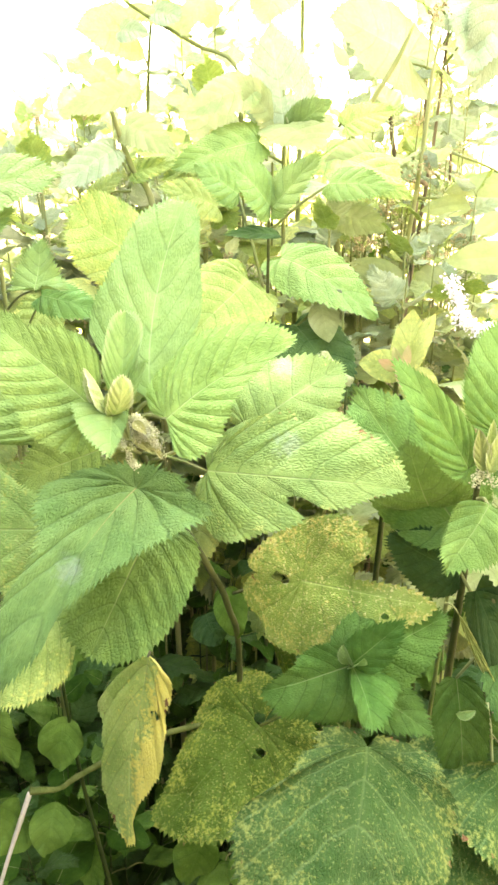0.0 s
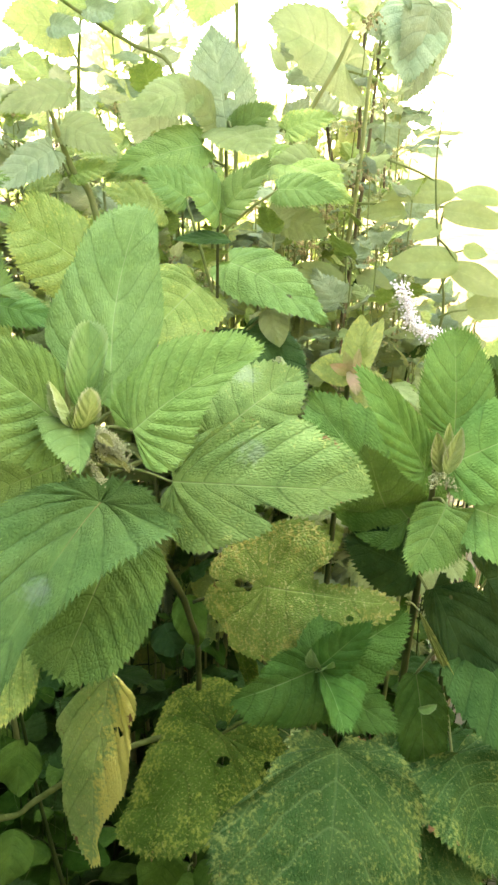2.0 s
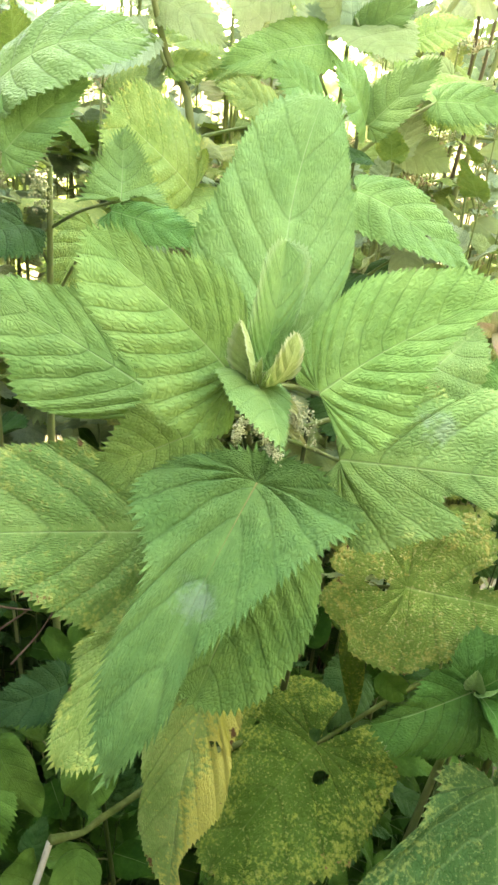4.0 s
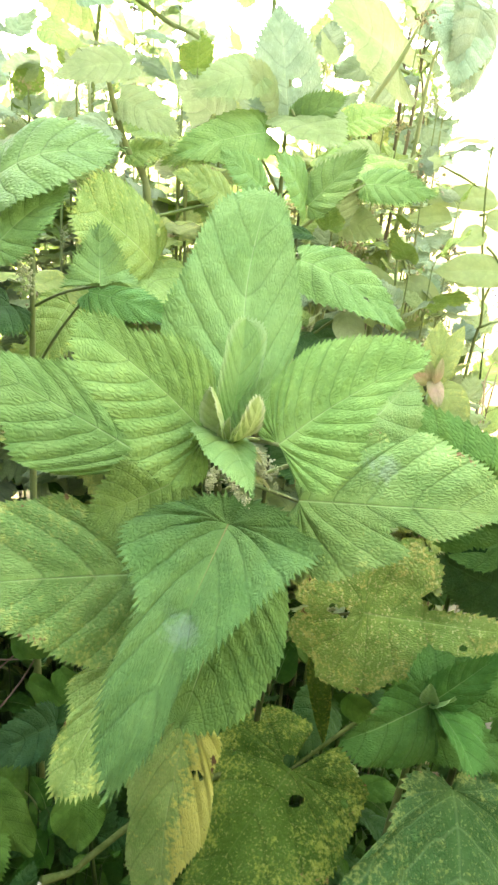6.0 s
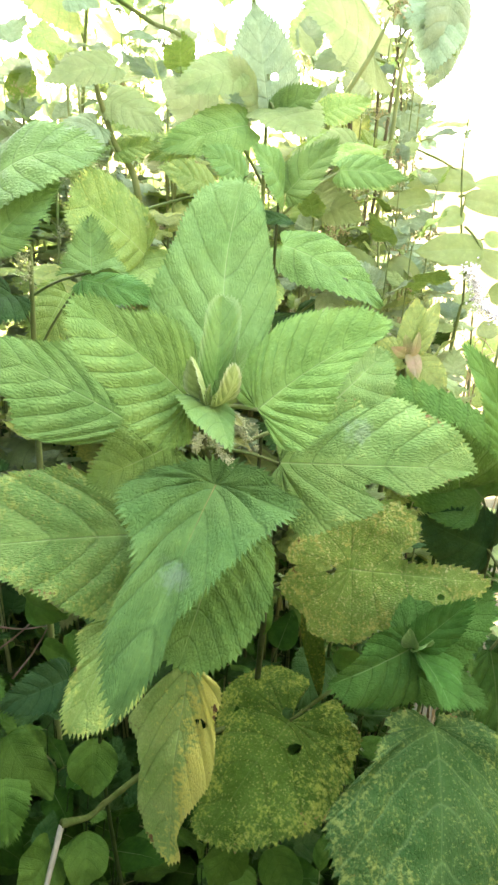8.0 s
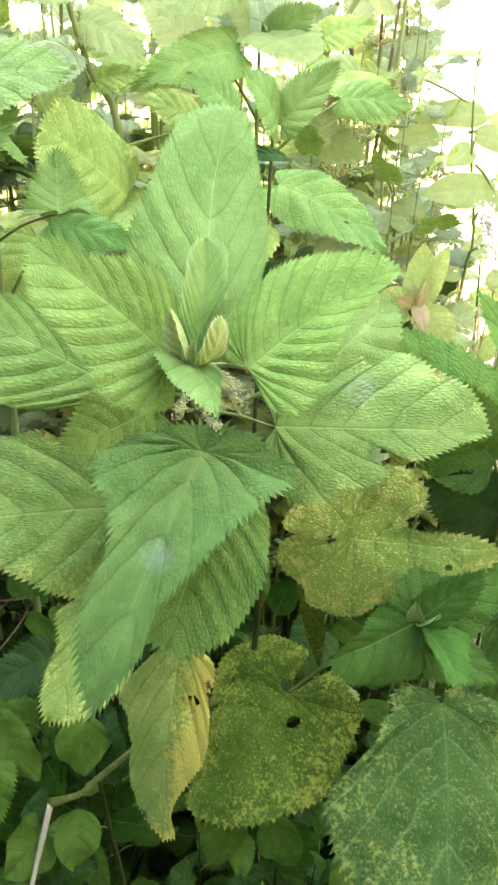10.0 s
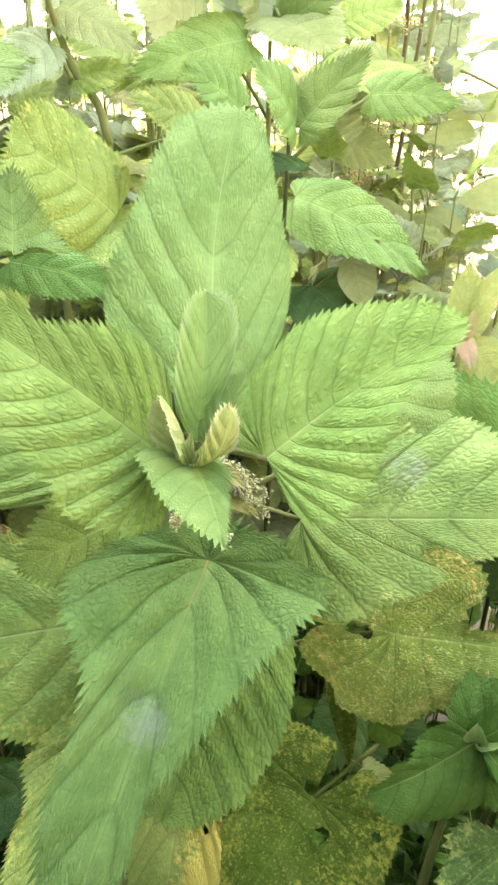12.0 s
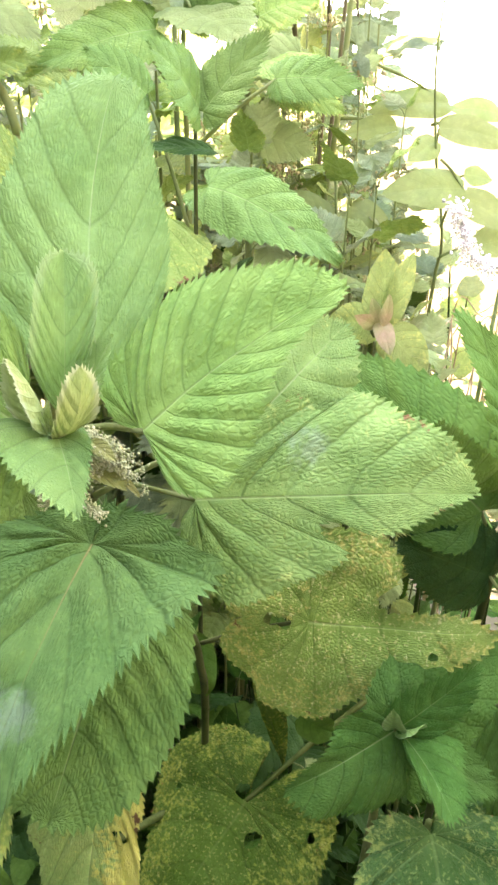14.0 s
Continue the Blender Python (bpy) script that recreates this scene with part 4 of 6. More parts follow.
leaf(mid, (-0.011, 0.730, 1.256), (-0.055, 0.720, 1.282), (-0.024, 0.735, 1.283), 0.038, "cordate", M_WEST, (0.018, 0.715, 1.15), teeth=28, cols=10, tooth=0.003, bend=25, fold=8, bulge=0.026, seed=65)
leaf(mid, (0.035, 0.735, 1.19), (0.133, 0.68, 1.138), (0.07, 0.69, 1.15), 0.074, "cordate", M_WEST, (0.022, 0.73, 1.1), "yellow-edged leaf with a small hole", teeth=26, cols=10, bend=30, fold=10, holes=((0.1, 0.62, 0.004),), seed=66)
leaf(mid, (0.076, 0.700, 1.148), (0.084, 0.680, 1.112), (0.064, 0.690, 1.126), 0.033, "ovate", M_BACK, (0.024, 0.74, 1.08), teeth=20, cols=8, tooth=0, bulge=0.008, bend=15, seed=69)
leaf(mid, (0.0, 0.72, 1.17), (-0.06, 0.66, 1.12), (-0.06, 0.7, 1.16), 0.09, "cordate", M_TURN, (0.022, 0.73, 1.08), teeth=24, cols=8, bend=30, seed=67)
leaf(mid, (0.05, 0.72, 1.12), (0.1, 0.64, 1.06), (0.04, 0.66, 1.08), 0.085, "cordate", M_SHADED, (0.024, 0.74, 1.04), teeth=24, cols=8, bend=30, seed=68)

# no sun lamp reaches this plant; its yellow stands for light shining through
pale = thing("nettle_plant", (-0.15, 0.8, 0.0), "nettle with pale yellow-green leaves, sunlight put into their colour", "plant")
stalk("stem", pale, [(-0.15, 0.8, 0), (-0.15, 0.79, 0.6), (-0.155, 0.77, 1.0), (-0.16, 0.76, 1.24)], (0.006, 0.005, 0.004, 0.003), M_STEM)
leaf(pale, (-0.110, 0.740, 1.178), (-0.179, 0.700, 1.238), (-0.124, 0.750, 1.240), 0.096, "blunt", M_TURN, (-0.16, 0.76, 1.2), "pale yellow-green leaf", teeth=36, cols=12, tooth=0.003, bend=25, fold=6, seed=70)
leaf(pale, (-0.033, 0.770, 1.240), (-0.094, 0.740, 1.262), (-0.058, 0.770, 1.266), 0.044, "cordate", M_TURN, (-0.158, 0.765, 1.2), teeth=28, cols=10, tooth=0.003, bend=25, fold=10, bulge=0.026, seed=71)
leaf(pale, (-0.13, 0.75, 1.17), (-0.06, 0.68, 1.13), (-0.12, 0.69, 1.14), 0.08, "cordate", M_TURN, (-0.156, 0.77, 1.1), teeth=24, cols=8, bend=30, seed=72)

red = thing("wild_herb", (0.16, 0.72, 0.0), "smooth-leaved wild herb with a pink-red shoot tip", "plant")
stalk("stem", red, [(0.16, 0.72, 0), (0.158, 0.7, 0.6), (0.154, 0.66, 1.0), (0.152, 0.65, 1.105)], (0.004, 0.004, 0.003, 0.002), M_STEMBROWN)
PC = (0.152, 0.65, 1.103)
leaf(red, (0.162, 0.660, 1.088), (0.168, 0.675, 1.149), (0.184, 0.667, 1.116), 0.038, "ovate", M_SUNNY, None, teeth=20, cols=8, tooth=0, bulge=0.01, bend=15, seed=80)
leaf(red, (0.163, 0.655, 1.090), (0.189, 0.665, 1.147), (0.184, 0.650, 1.117), 0.026, "ovate", M_SUNNY, None, teeth=20, cols=8, tooth=0, bulge=0.01, bend=15, seed=81)
leaf(red, (0.158, 0.660, 1.090), (0.111, 0.650, 1.099), (0.137, 0.665, 1.109), 0.036, "ovate", M_SUNNY, None, teeth=20, cols=8, tooth=0, bulge=0.01, bend=22, seed=82)
leaf(red, (0.155, 0.645, 1.098), (0.156, 0.625, 1.076), (0.147, 0.635, 1.085), 0.017, "ovate", M_RED, None, "reddish young leaf", teeth=20, cols=8, tooth=0, bulge=0.01, bend=30, seed=83)
leaf(red, (0.164, 0.650, 1.088), (0.187, 0.620, 1.060), (0.161, 0.635, 1.062), 0.038, "ovate", M_SUNNY, None, teeth=20, cols=8, tooth=0, bulge=0.01, bend=28, seed=84)
leaf(red, (0.154, 0.645, 1.093), (0.143, 0.640, 1.119), (0.154, 0.642, 1.108), 0.011, "lance", M_RED, None, "pink shoot tip", name="bud_leaf", teeth=12, cols=5, tooth=0, seed=85)
leaf(red, (0.155, 0.640, 1.095), (0.158, 0.640, 1.121), (0.162, 0.640, 1.107), 0.011, "lance", M_RED, None, name="bud_leaf", teeth=12, cols=5, tooth=0, seed=86)
leaf(red, (0.151, 0.645, 1.095), (0.128, 0.635, 1.107), (0.142, 0.640, 1.107), 0.013, "ovate", M_RED, None, name="bud_leaf", teeth=12, cols=5, tooth=0, seed=87)

# white flower spike
spike = thing("flower_spike", (0.215, 0.6, 0.0), "drooping white flower spike on a thin stem", "flower")
stalk("stem", spike, [(0.215, 0.6, 0), (0.218, 0.6, 0.7), (0.212, 0.58, 1.14)], (0.003, 0.0025, 0.0015), M_STEM)
flowers("flower_head", spike, [[(0.18, 0.6, 1.19), (0.188, 0.598, 1.175), (0.195, 0.59, 1.155), (0.222, 0.578, 1.148)]], M_WHITE, 700, 0.0012, 0.0036, 8, "white blossoms")

# dry stick
stick = thing("broken_stalk", (-0.24, 0.36, 0.6), "pale dry broken stalk with frayed end", "stalk")
stalk("dry_part", stick, [(-0.245, 0.36, 0.6), (-0.232, 0.4, 0.67), (-0.209, 0.443, 0.737)], (0.0019, 0.0019, 0.0026), M_DRY, "pale dry bare part", bumps=0.12, hairs=40)
stalk("green_part", stick, [(-0.209, 0.443, 0.739), (-0.185, 0.455, 0.728), (-0.165, 0.465, 0.735), (-0.1, 0.5, 0.745), (-0.02, 0.53, 0.74)], (0.0036, 0.0024, 0.0028, 0.003, 0.003), M_STICK, "green knotty part", bumps=0.16, hairs=60)

# ---- low herb at the foot of the nettle ----
herb = thing("low_herb", (-0.14, 0.5, 0.0), "low herb with smooth oval green leaves in the shade", "plant")
stalk("stem", herb, [(-0.14, 0.5, 0), (-0.15, 0.49, 0.4), (-0.17, 0.48, 0.7), (-0.175, 0.475, 0.86)], (0.003, 0.003, 0.002, 0.0015), M_STEMSHADE)
leaf(herb, (-0.195, 0.470, 0.877), (-0.247, 0.440, 0.882), (-0.229, 0.465, 0.893), 0.037, "cordate", M_TEALSHADE, None, teeth=26, cols=10, bend=48, fold=17, twist=-13, ruffle=0.06, seed=130)
leaf(herb, (-0.179, 0.480, 0.796), (-0.183, 0.455, 0.753), (-0.202, 0.468, 0.780), 0.043, "lance", M_LOWSHADE, None, teeth=20, cols=8, tooth=0, bulge=0.008, bend=35, fold=15, twist=19, ruffle=0.06, seed=131)
leaf(herb, (-0.248, 0.470, 0.822), (-0.213, 0.440, 0.776), (-0.248, 0.455, 0.786), 0.044, "ovate", M_LOWSHADE, None, teeth=20, cols=8, tooth=0, bulge=0.008, bend=41, fold=8, twist=-4, ruffle=0.06, seed=132)
leaf(herb, (-0.252, 0.450, 0.795), (-0.248, 0.420, 0.756), (-0.270, 0.435, 0.777), 0.040, "cordate", M_LOWSHADE, None, teeth=26, cols=10, bend=46, fold=15, twist=0, ruffle=0.06, seed=133)
leaf(herb, (-0.189, 0.450, 0.715), (-0.195, 0.420, 0.680), (-0.211, 0.435, 0.705), 0.041, "lance", M_LOWSHADE, None, teeth=20, cols=8, tooth=0, bulge=0.008, bend=45, fold=20, twist=-18, ruffle=0.06, seed=134)
leaf(herb, (-0.220, 0.440, 0.710), (-0.247, 0.410, 0.703), (-0.247, 0.425, 0.727), 0.051, "cordate", M_LOWSHADE, None, teeth=20, cols=8, tooth=0, bulge=0.008, bend=57, fold=15, twist=10, ruffle=0.06, seed=135)
leaf(herb, (-0.271, 0.500, 0.854), (-0.246, 0.470, 0.843), (-0.272, 0.485, 0.836), 0.036, "cordate", M_LOWSHADE, None, teeth=26, cols=10, bend=35, fold=16, twist=-18, ruffle=0.06, seed=150)
leaf(herb, (-0.224, 0.560, 0.839), (-0.188, 0.540, 0.829), (-0.212, 0.550, 0.820), 0.029, "ovate", M_LOWSHADE, None, teeth=20, cols=8, tooth=0, bulge=0.008, bend=27, fold=16, twist=-2, ruffle=0.06, seed=138)
leaf(herb, (-0.197, 0.550, 0.858), (-0.165, 0.530, 0.818), (-0.192, 0.540, 0.828), 0.028, "ovate", M_LOWSHADE, None, teeth=20, cols=8, tooth=0, bulge=0.008, bend=15, fold=23, twist=4, ruffle=0.06, seed=139)
leaf(herb, (-0.239, 0.580, 0.878), (-0.196, 0.550, 0.881), (-0.223, 0.565, 0.861), 0.038, "ovate", M_LOWSHADE, None, teeth=20, cols=8, tooth=0, bulge=0.008, bend=60, fold=17, twist=24, ruffle=0.06, seed=151)
leaf(herb, (0.052, 0.500, 0.846), (0.081, 0.500, 0.819), (0.061, 0.500, 0.821), 0.025, "ovate", M_LOWSHADE, None, teeth=20, cols=8, tooth=0, bulge=0.008, bend=40, fold=24, twist=-21, ruffle=0.06, seed=152)
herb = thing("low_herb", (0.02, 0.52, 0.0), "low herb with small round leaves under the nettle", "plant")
stalk("stem", herb, [(0.02, 0.52, 0), (0.02, 0.51, 0.4), (0.012, 0.5, 0.62)], (0.003, 0.0025, 0.0015), M_STEMSHADE)
leaf(herb, (-0.006, 0.470, 0.615), (0.018, 0.450, 0.566), (-0.014, 0.460, 0.580), 0.044, "ovate", M_LOWSHADE, None, teeth=20, cols=8, tooth=0, bulge=0.008, bend=51, fold=17, twist=3, ruffle=0.06, seed=136)
leaf(herb, (-0.049, 0.470, 0.634), (-0.068, 0.450, 0.589), (-0.078, 0.460, 0.626), 0.050, "ovate", M_LOWSHADE, None, teeth=20, cols=8, tooth=0, bulge=0.008, bend=19, fold=9, twist=-4, ruffle=0.06, seed=137)
leaf(herb, (-0.045, 0.560, 0.855), (-0.029, 0.540, 0.831), (-0.055, 0.550, 0.832), 0.042, "ovate", M_TEALSHADE, None, teeth=20, cols=8, tooth=0, bulge=0.008, bend=46, fold=6, twist=-28, ruffle=0.06, seed=153)
leaf(herb, (-0.023, 0.560, 0.888), (-0.011, 0.540, 0.839), (-0.034, 0.550, 0.859), 0.035, "ovate", M_LOWSHADE, None, teeth=20, cols=8, tooth=0, bulge=0.008, bend=28, fold=16, twist=1, ruffle=0.06, seed=154)
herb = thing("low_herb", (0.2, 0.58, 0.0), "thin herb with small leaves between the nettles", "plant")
stalk("stem", herb, [(0.2, 0.58, 0), (0.19, 0.575, 0.6), (0.17, 0.56, 1.02)], (0.003, 0.0025, 0.0015), M_STEMSHADE)
leaf(herb, (0.201, 0.56, 0.961), (0.215, 0.53, 0.938), (0.151, 0.56, 0.961), 0.04, "ovate", M_LOWSHADE, None, teeth=20, cols=8, tooth=0, bend=21, fold=4, twist=-13, ruffle=0.06, seed=140)
leaf(herb, (0.186, 0.56, 0.942), (0.156, 0.53, 0.923), (0.136, 0.56, 0.942), 0.04, "ovate", M_LOWSHADE, None, teeth=20, cols=8, tooth=0, bend=48, fold=4, twist=7, ruffle=0.06, seed=141)

# dry twigs at the foot of the thicket
TWIGS = (((-0.285, 0.6, 0.795), (-0.213, 0.62, 0.852)), ((-0.26, 0.58, 0.782), (-0.215, 0.6, 0.843)), ((-0.279, 0.6, 0.835), (-0.224, 0.61, 0.82)))
for a, b in TWIGS:
    tw = thing("dry_twig", a, "thin brown dry twig lying among the leaves", "twig", "dry twigs")
    mid_pt = ((a[0] + b[0]) / 2, (a[1] + b[1]) / 2 + 0.01, (a[2] + b[2]) / 2 - 0.012)
    stalk("twig_stem", tw, [a, mid_pt, b], (0.0011, 0.0009, 0.0005), M_TWIG, bumps=0.15, sides=6)
# ---- plants drawn at random from a few shapes ----
KINDS = {}
FUSED = {}
PETIOLE = tube_mesh("petiole", [(0, -0.035, -0.012), (0, -0.016, -0.001), (0, 0.0, -0.001)], (0.0018, 0.0015, 0.0012), M_STEM, sides=5, n=5)


def with_stalk(me):
    """The blade and its stalk in one mesh, for plants further off."""
    bm = bmesh.new()
    bm.from_mesh(me)
    k = len(bm.faces)
    bm.from_mesh(PETIOLE)
    bm.faces.ensure_lookup_table()
    for f in bm.faces[k:]:
        f.material_index = 1
    out = bpy.data.meshes.new("leaf")
    bm.to_mesh(out)
    bm.free()
    out.materials.append(me.materials[0])
    # stalks of shade-darkened leaves take the shaded stem colour
    out.materials.append(M_STEMSHADE if me.materials[0] in (M_HERBSHADE, M_SHADED) else M_STEM)
    return out


def shapes(key, mat, n, **kw):
    KINDS[key] = [leaf_mesh(0.1, 0.1 * kw.get("ratio", 0.8), kw.get("outline", "cordate"), mat, teeth=kw.get("teeth", 18), cols=kw.get("cols", 6), tooth=kw.get("tooth", 0.004),
                            bend=18 + 12 * i, fold=6 + 4 * (i % 3), ruffle=0.05 + 0.02 * i, twist=(-12, 0, 10, 5)[i % 4], seed=100 + i, bulge=kw.get("bulge", 0.032)) for i in range(n)]
    FUSED[key] = [with_stalk(me) for me in KINDS[key]]


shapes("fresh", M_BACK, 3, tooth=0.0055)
shapes("deep", M_SHADED, 3)
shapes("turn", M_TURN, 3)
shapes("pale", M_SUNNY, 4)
shapes("herb", M_HERBSHADE, 3, outline="ovate", tooth=0, teeth=14, cols=5, ratio=0.7, bulge=0.006)
shapes("herblong", M_LOWSHADE, 3, outline="lance", tooth=0.0015, teeth=16, cols=5, ratio=0.5, bulge=0.012)
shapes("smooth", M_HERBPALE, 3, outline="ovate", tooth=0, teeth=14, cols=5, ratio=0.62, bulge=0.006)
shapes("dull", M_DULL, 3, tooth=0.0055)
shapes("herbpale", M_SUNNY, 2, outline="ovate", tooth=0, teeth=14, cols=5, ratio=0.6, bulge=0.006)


M_SEED = plain_material("flower_brownish", (0.3, 0.27, 0.12), (0.46, 0.42, 0.2), 150, 0.8, 0.3, 0.0005)
SPRAYS = []
for k in range(3):
    r = random.Random(900 + k)
    fan_lines = []
    for _ in range(5):
        t, out, fall = r.uniform(0, 6.28), r.uniform(0.012, 0.03), r.uniform(-0.012, 0.018)
        fan_lines.append([(0, 0, 0), (0.5 * out * math.cos(t), 0.5 * out * math.sin(t), fall + 0.004), (out * math.cos(t), out * math.sin(t), fall - 0.012)])
    SPRAYS.append(flower_mesh("catkin", fan_lines, (M_SEED, M_FLOWER, M_SEED)[k], 16, 0.0016, 0.0014, 30 + k))


def wild_plant(name, x, y, height, leafy, kinds, size, nodes, label, seed, stem_mat=None, from_z=0.4, stem_r=0.004, fused=False, sprays=False):
    """A stem with leaves in crossed pairs, the upper ones smaller and steeper."""
    if x > 0.33 * y and y > 0.8:
        height = min(height, 1.0 + 0.08 * (y - 0.8))
    rng = random.Random(seed)
    bank = FUSED if fused else KINDS
    p = thing(name, (x, y, 0.0), label, "plant", "plants of the thicket")
    pts = [(x, y, 0.0)]
    for k in range(1, 5):
        f = k / 4
        pts.append((x + rng.uniform(-0.012, 0.012), y + rng.uniform(-0.012, 0.012), height * f))
    stalk("stem", p, pts, (stem_r, stem_r * 0.9, stem_r * 0.75, stem_r * 0.6, stem_r * 0.4), stem_mat or M_STEMPALE, sides=7)
    line = smooth_line(pts, 60)
    turn = rng.uniform(0, 3.14)
    for k in range(nodes):
        f = from_z + (1 - from_z) * (k / max(1, nodes - 1)) ** 0.85
        if sprays and k >= nodes // 2 and rng.random() < 0.6:
            sp = new("catkin", rng.choice(SPRAYS))
            q = Vector(line[min(59, int(f * 59))])
            under(sp, p, Matrix.Translation(q) @ Matrix.Rotation(rng.uniform(0, 6.28), 4, "Z") @ Matrix.Scale(rng.uniform(0.7, 1.2), 4))
        c = Vector(line[min(59, int(f * 59))])
        top = k / max(1, nodes - 1)
        turn += 1.57 + rng.uniform(-0.35, 0.35)
        for s in (0, math.pi):
            if rng.random() > leafy:
                continue
            up = -30 + 70 * top ** 2 + rng.uniform(-18, 18)
            grow = size * (1.05 - 0.4 * top ** 4) * rng.uniform(0.4, 1.12)
            me = rng.choice(bank[rng.choice(kinds)])
            ob = new("leaf", me)
            out = 0.035 * grow / 0.1
            m = Matrix.Translation(c) @ Matrix.Rotation(turn + s, 4, "Z") @ Matrix.Rotation(radians(up), 4, "X") @ Matrix.Translation((0, out, 0.012 * grow / 0.1)) @ Matrix.Rotation(radians(rng.uniform(-25, 25)), 4, "Y") @ Matrix.Scale(grow / 0.1, 4)
            under(ob, p, m)
            if not fused:
                st = new("petiole", PETIOLE)
                st.parent = ob
    return p


# second and third rows, placed by hand
wild_plant("nettle_plant", -0.17, 0.92, 1.36, 0.9, ("pale", "turn"), 0.095, 7, "tall nettle with broad leaves against the light", 202, from_z=0.6)
wild_plant("nettle_plant", -0.07, 0.98, 1.33, 0.9, ("pale", "fresh"), 0.1, 7, "tall nettle with broad leaves against the light", 203, from_z=0.55)
wild_plant("wild_herb", 0.205, 0.9, 1.15, 0.95, ("herbpale",), 0.075, 10, "smooth-leaved wild herb with reddish stem", 208, stem_mat=M_STEMRED, from_z=0.45, stem_r=0.0022)
wild_plant("wild_herb", 0.31, 0.88, 1.19, 0.95, ("herbpale",), 0.075, 10, "smooth-leaved wild herb with reddish stem", 209, stem_mat=M_STEMRED, from_z=0.45, stem_r=0.0022)
wild_plant("wild_herb", 0.42, 0.95, 1.2, 0.9, ("herbpale",), 0.08, 10, "smooth-leaved wild herb with reddish stem", 211, stem_mat=M_STEMRED, from_z=0.45, stem_r=0.0022)
wild_plant("nettle_plant", -0.06, 0.85, 1.27, 0.95, ("pale", "fresh", "turn"), 0.1, 7, "nettle with yellowing leaves in the thicket", 212, from_z=0.6)
wild_plant("nettle_plant", 0.1, 0.83, 1.2, 0.9, ("fresh", "turn"), 0.1, 7, "nettle with yellowing leaves in the thicket", 213, from_z=0.6)
wild_plant("nettle_plant", -0.3, 0.8, 1.3, 0.9, ("fresh", "deep", "pale"), 0.1, 7, "nettle with yellowing leaves in the thicket", 214, from_z=0.6)
wild_plant("nettle_plant", 0.1, 0.62, 1.08, 0.95, ("deep", "fresh"), 0.095, 6, "nettle under taller ones, some leaves darkened to stand for shade", 215, from_z=0.6, stem_mat=M_STEMSHADE, stem_r=0.003)
wild_plant("nettle_plant", 0.3, 0.62, 1.05, 0.95, ("deep", "fresh"), 0.095, 6, "nettle under taller ones, some leaves darkened to stand for shade", 216, from_z=0.6, stem_mat=M_STEMSHADE, stem_r=0.003)
wild_plant("nettle_plant", -0.35, 0.55, 1.08, 0.95, ("deep", "turn"), 0.095, 6, "nettle under taller ones, some leaves darkened to stand for shade", 217, from_z=0.6, stem_mat=M_STEMSHADE, stem_r=0.003)


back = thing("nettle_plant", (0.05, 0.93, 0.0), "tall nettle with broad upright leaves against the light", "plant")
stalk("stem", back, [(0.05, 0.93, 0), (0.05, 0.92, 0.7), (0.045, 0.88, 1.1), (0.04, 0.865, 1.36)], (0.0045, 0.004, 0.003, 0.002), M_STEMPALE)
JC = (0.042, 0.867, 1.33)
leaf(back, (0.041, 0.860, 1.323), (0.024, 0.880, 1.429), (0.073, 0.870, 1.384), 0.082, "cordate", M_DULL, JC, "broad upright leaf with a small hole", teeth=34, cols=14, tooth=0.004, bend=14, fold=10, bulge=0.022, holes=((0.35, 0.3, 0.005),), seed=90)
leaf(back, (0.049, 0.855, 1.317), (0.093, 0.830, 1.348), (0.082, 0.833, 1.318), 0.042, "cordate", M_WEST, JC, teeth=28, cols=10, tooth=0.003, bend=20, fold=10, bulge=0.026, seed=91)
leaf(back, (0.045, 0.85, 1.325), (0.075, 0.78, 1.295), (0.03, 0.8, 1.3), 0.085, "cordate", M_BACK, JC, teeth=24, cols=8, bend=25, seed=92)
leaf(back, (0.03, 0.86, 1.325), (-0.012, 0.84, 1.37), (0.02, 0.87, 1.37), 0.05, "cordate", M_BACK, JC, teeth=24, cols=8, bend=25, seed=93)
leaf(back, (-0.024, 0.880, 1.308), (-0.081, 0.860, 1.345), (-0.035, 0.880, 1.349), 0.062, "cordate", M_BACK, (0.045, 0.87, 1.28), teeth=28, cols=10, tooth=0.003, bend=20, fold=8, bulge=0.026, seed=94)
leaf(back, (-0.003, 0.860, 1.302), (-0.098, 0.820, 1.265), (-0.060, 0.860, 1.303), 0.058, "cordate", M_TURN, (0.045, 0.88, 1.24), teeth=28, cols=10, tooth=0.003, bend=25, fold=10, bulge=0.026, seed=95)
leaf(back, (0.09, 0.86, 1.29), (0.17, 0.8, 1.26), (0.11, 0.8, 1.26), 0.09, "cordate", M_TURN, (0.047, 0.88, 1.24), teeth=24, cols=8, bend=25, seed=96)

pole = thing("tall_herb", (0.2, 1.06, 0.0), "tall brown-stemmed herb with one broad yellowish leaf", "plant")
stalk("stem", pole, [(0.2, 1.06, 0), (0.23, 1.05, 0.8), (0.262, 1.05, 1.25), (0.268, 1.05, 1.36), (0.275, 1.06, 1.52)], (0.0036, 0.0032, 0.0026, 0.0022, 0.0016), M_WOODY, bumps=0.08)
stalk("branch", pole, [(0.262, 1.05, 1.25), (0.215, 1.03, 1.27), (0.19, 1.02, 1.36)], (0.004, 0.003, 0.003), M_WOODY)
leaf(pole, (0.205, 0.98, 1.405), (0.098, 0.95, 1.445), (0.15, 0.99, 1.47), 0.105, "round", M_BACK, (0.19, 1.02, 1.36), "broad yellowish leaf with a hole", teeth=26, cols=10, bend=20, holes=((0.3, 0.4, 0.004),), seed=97)
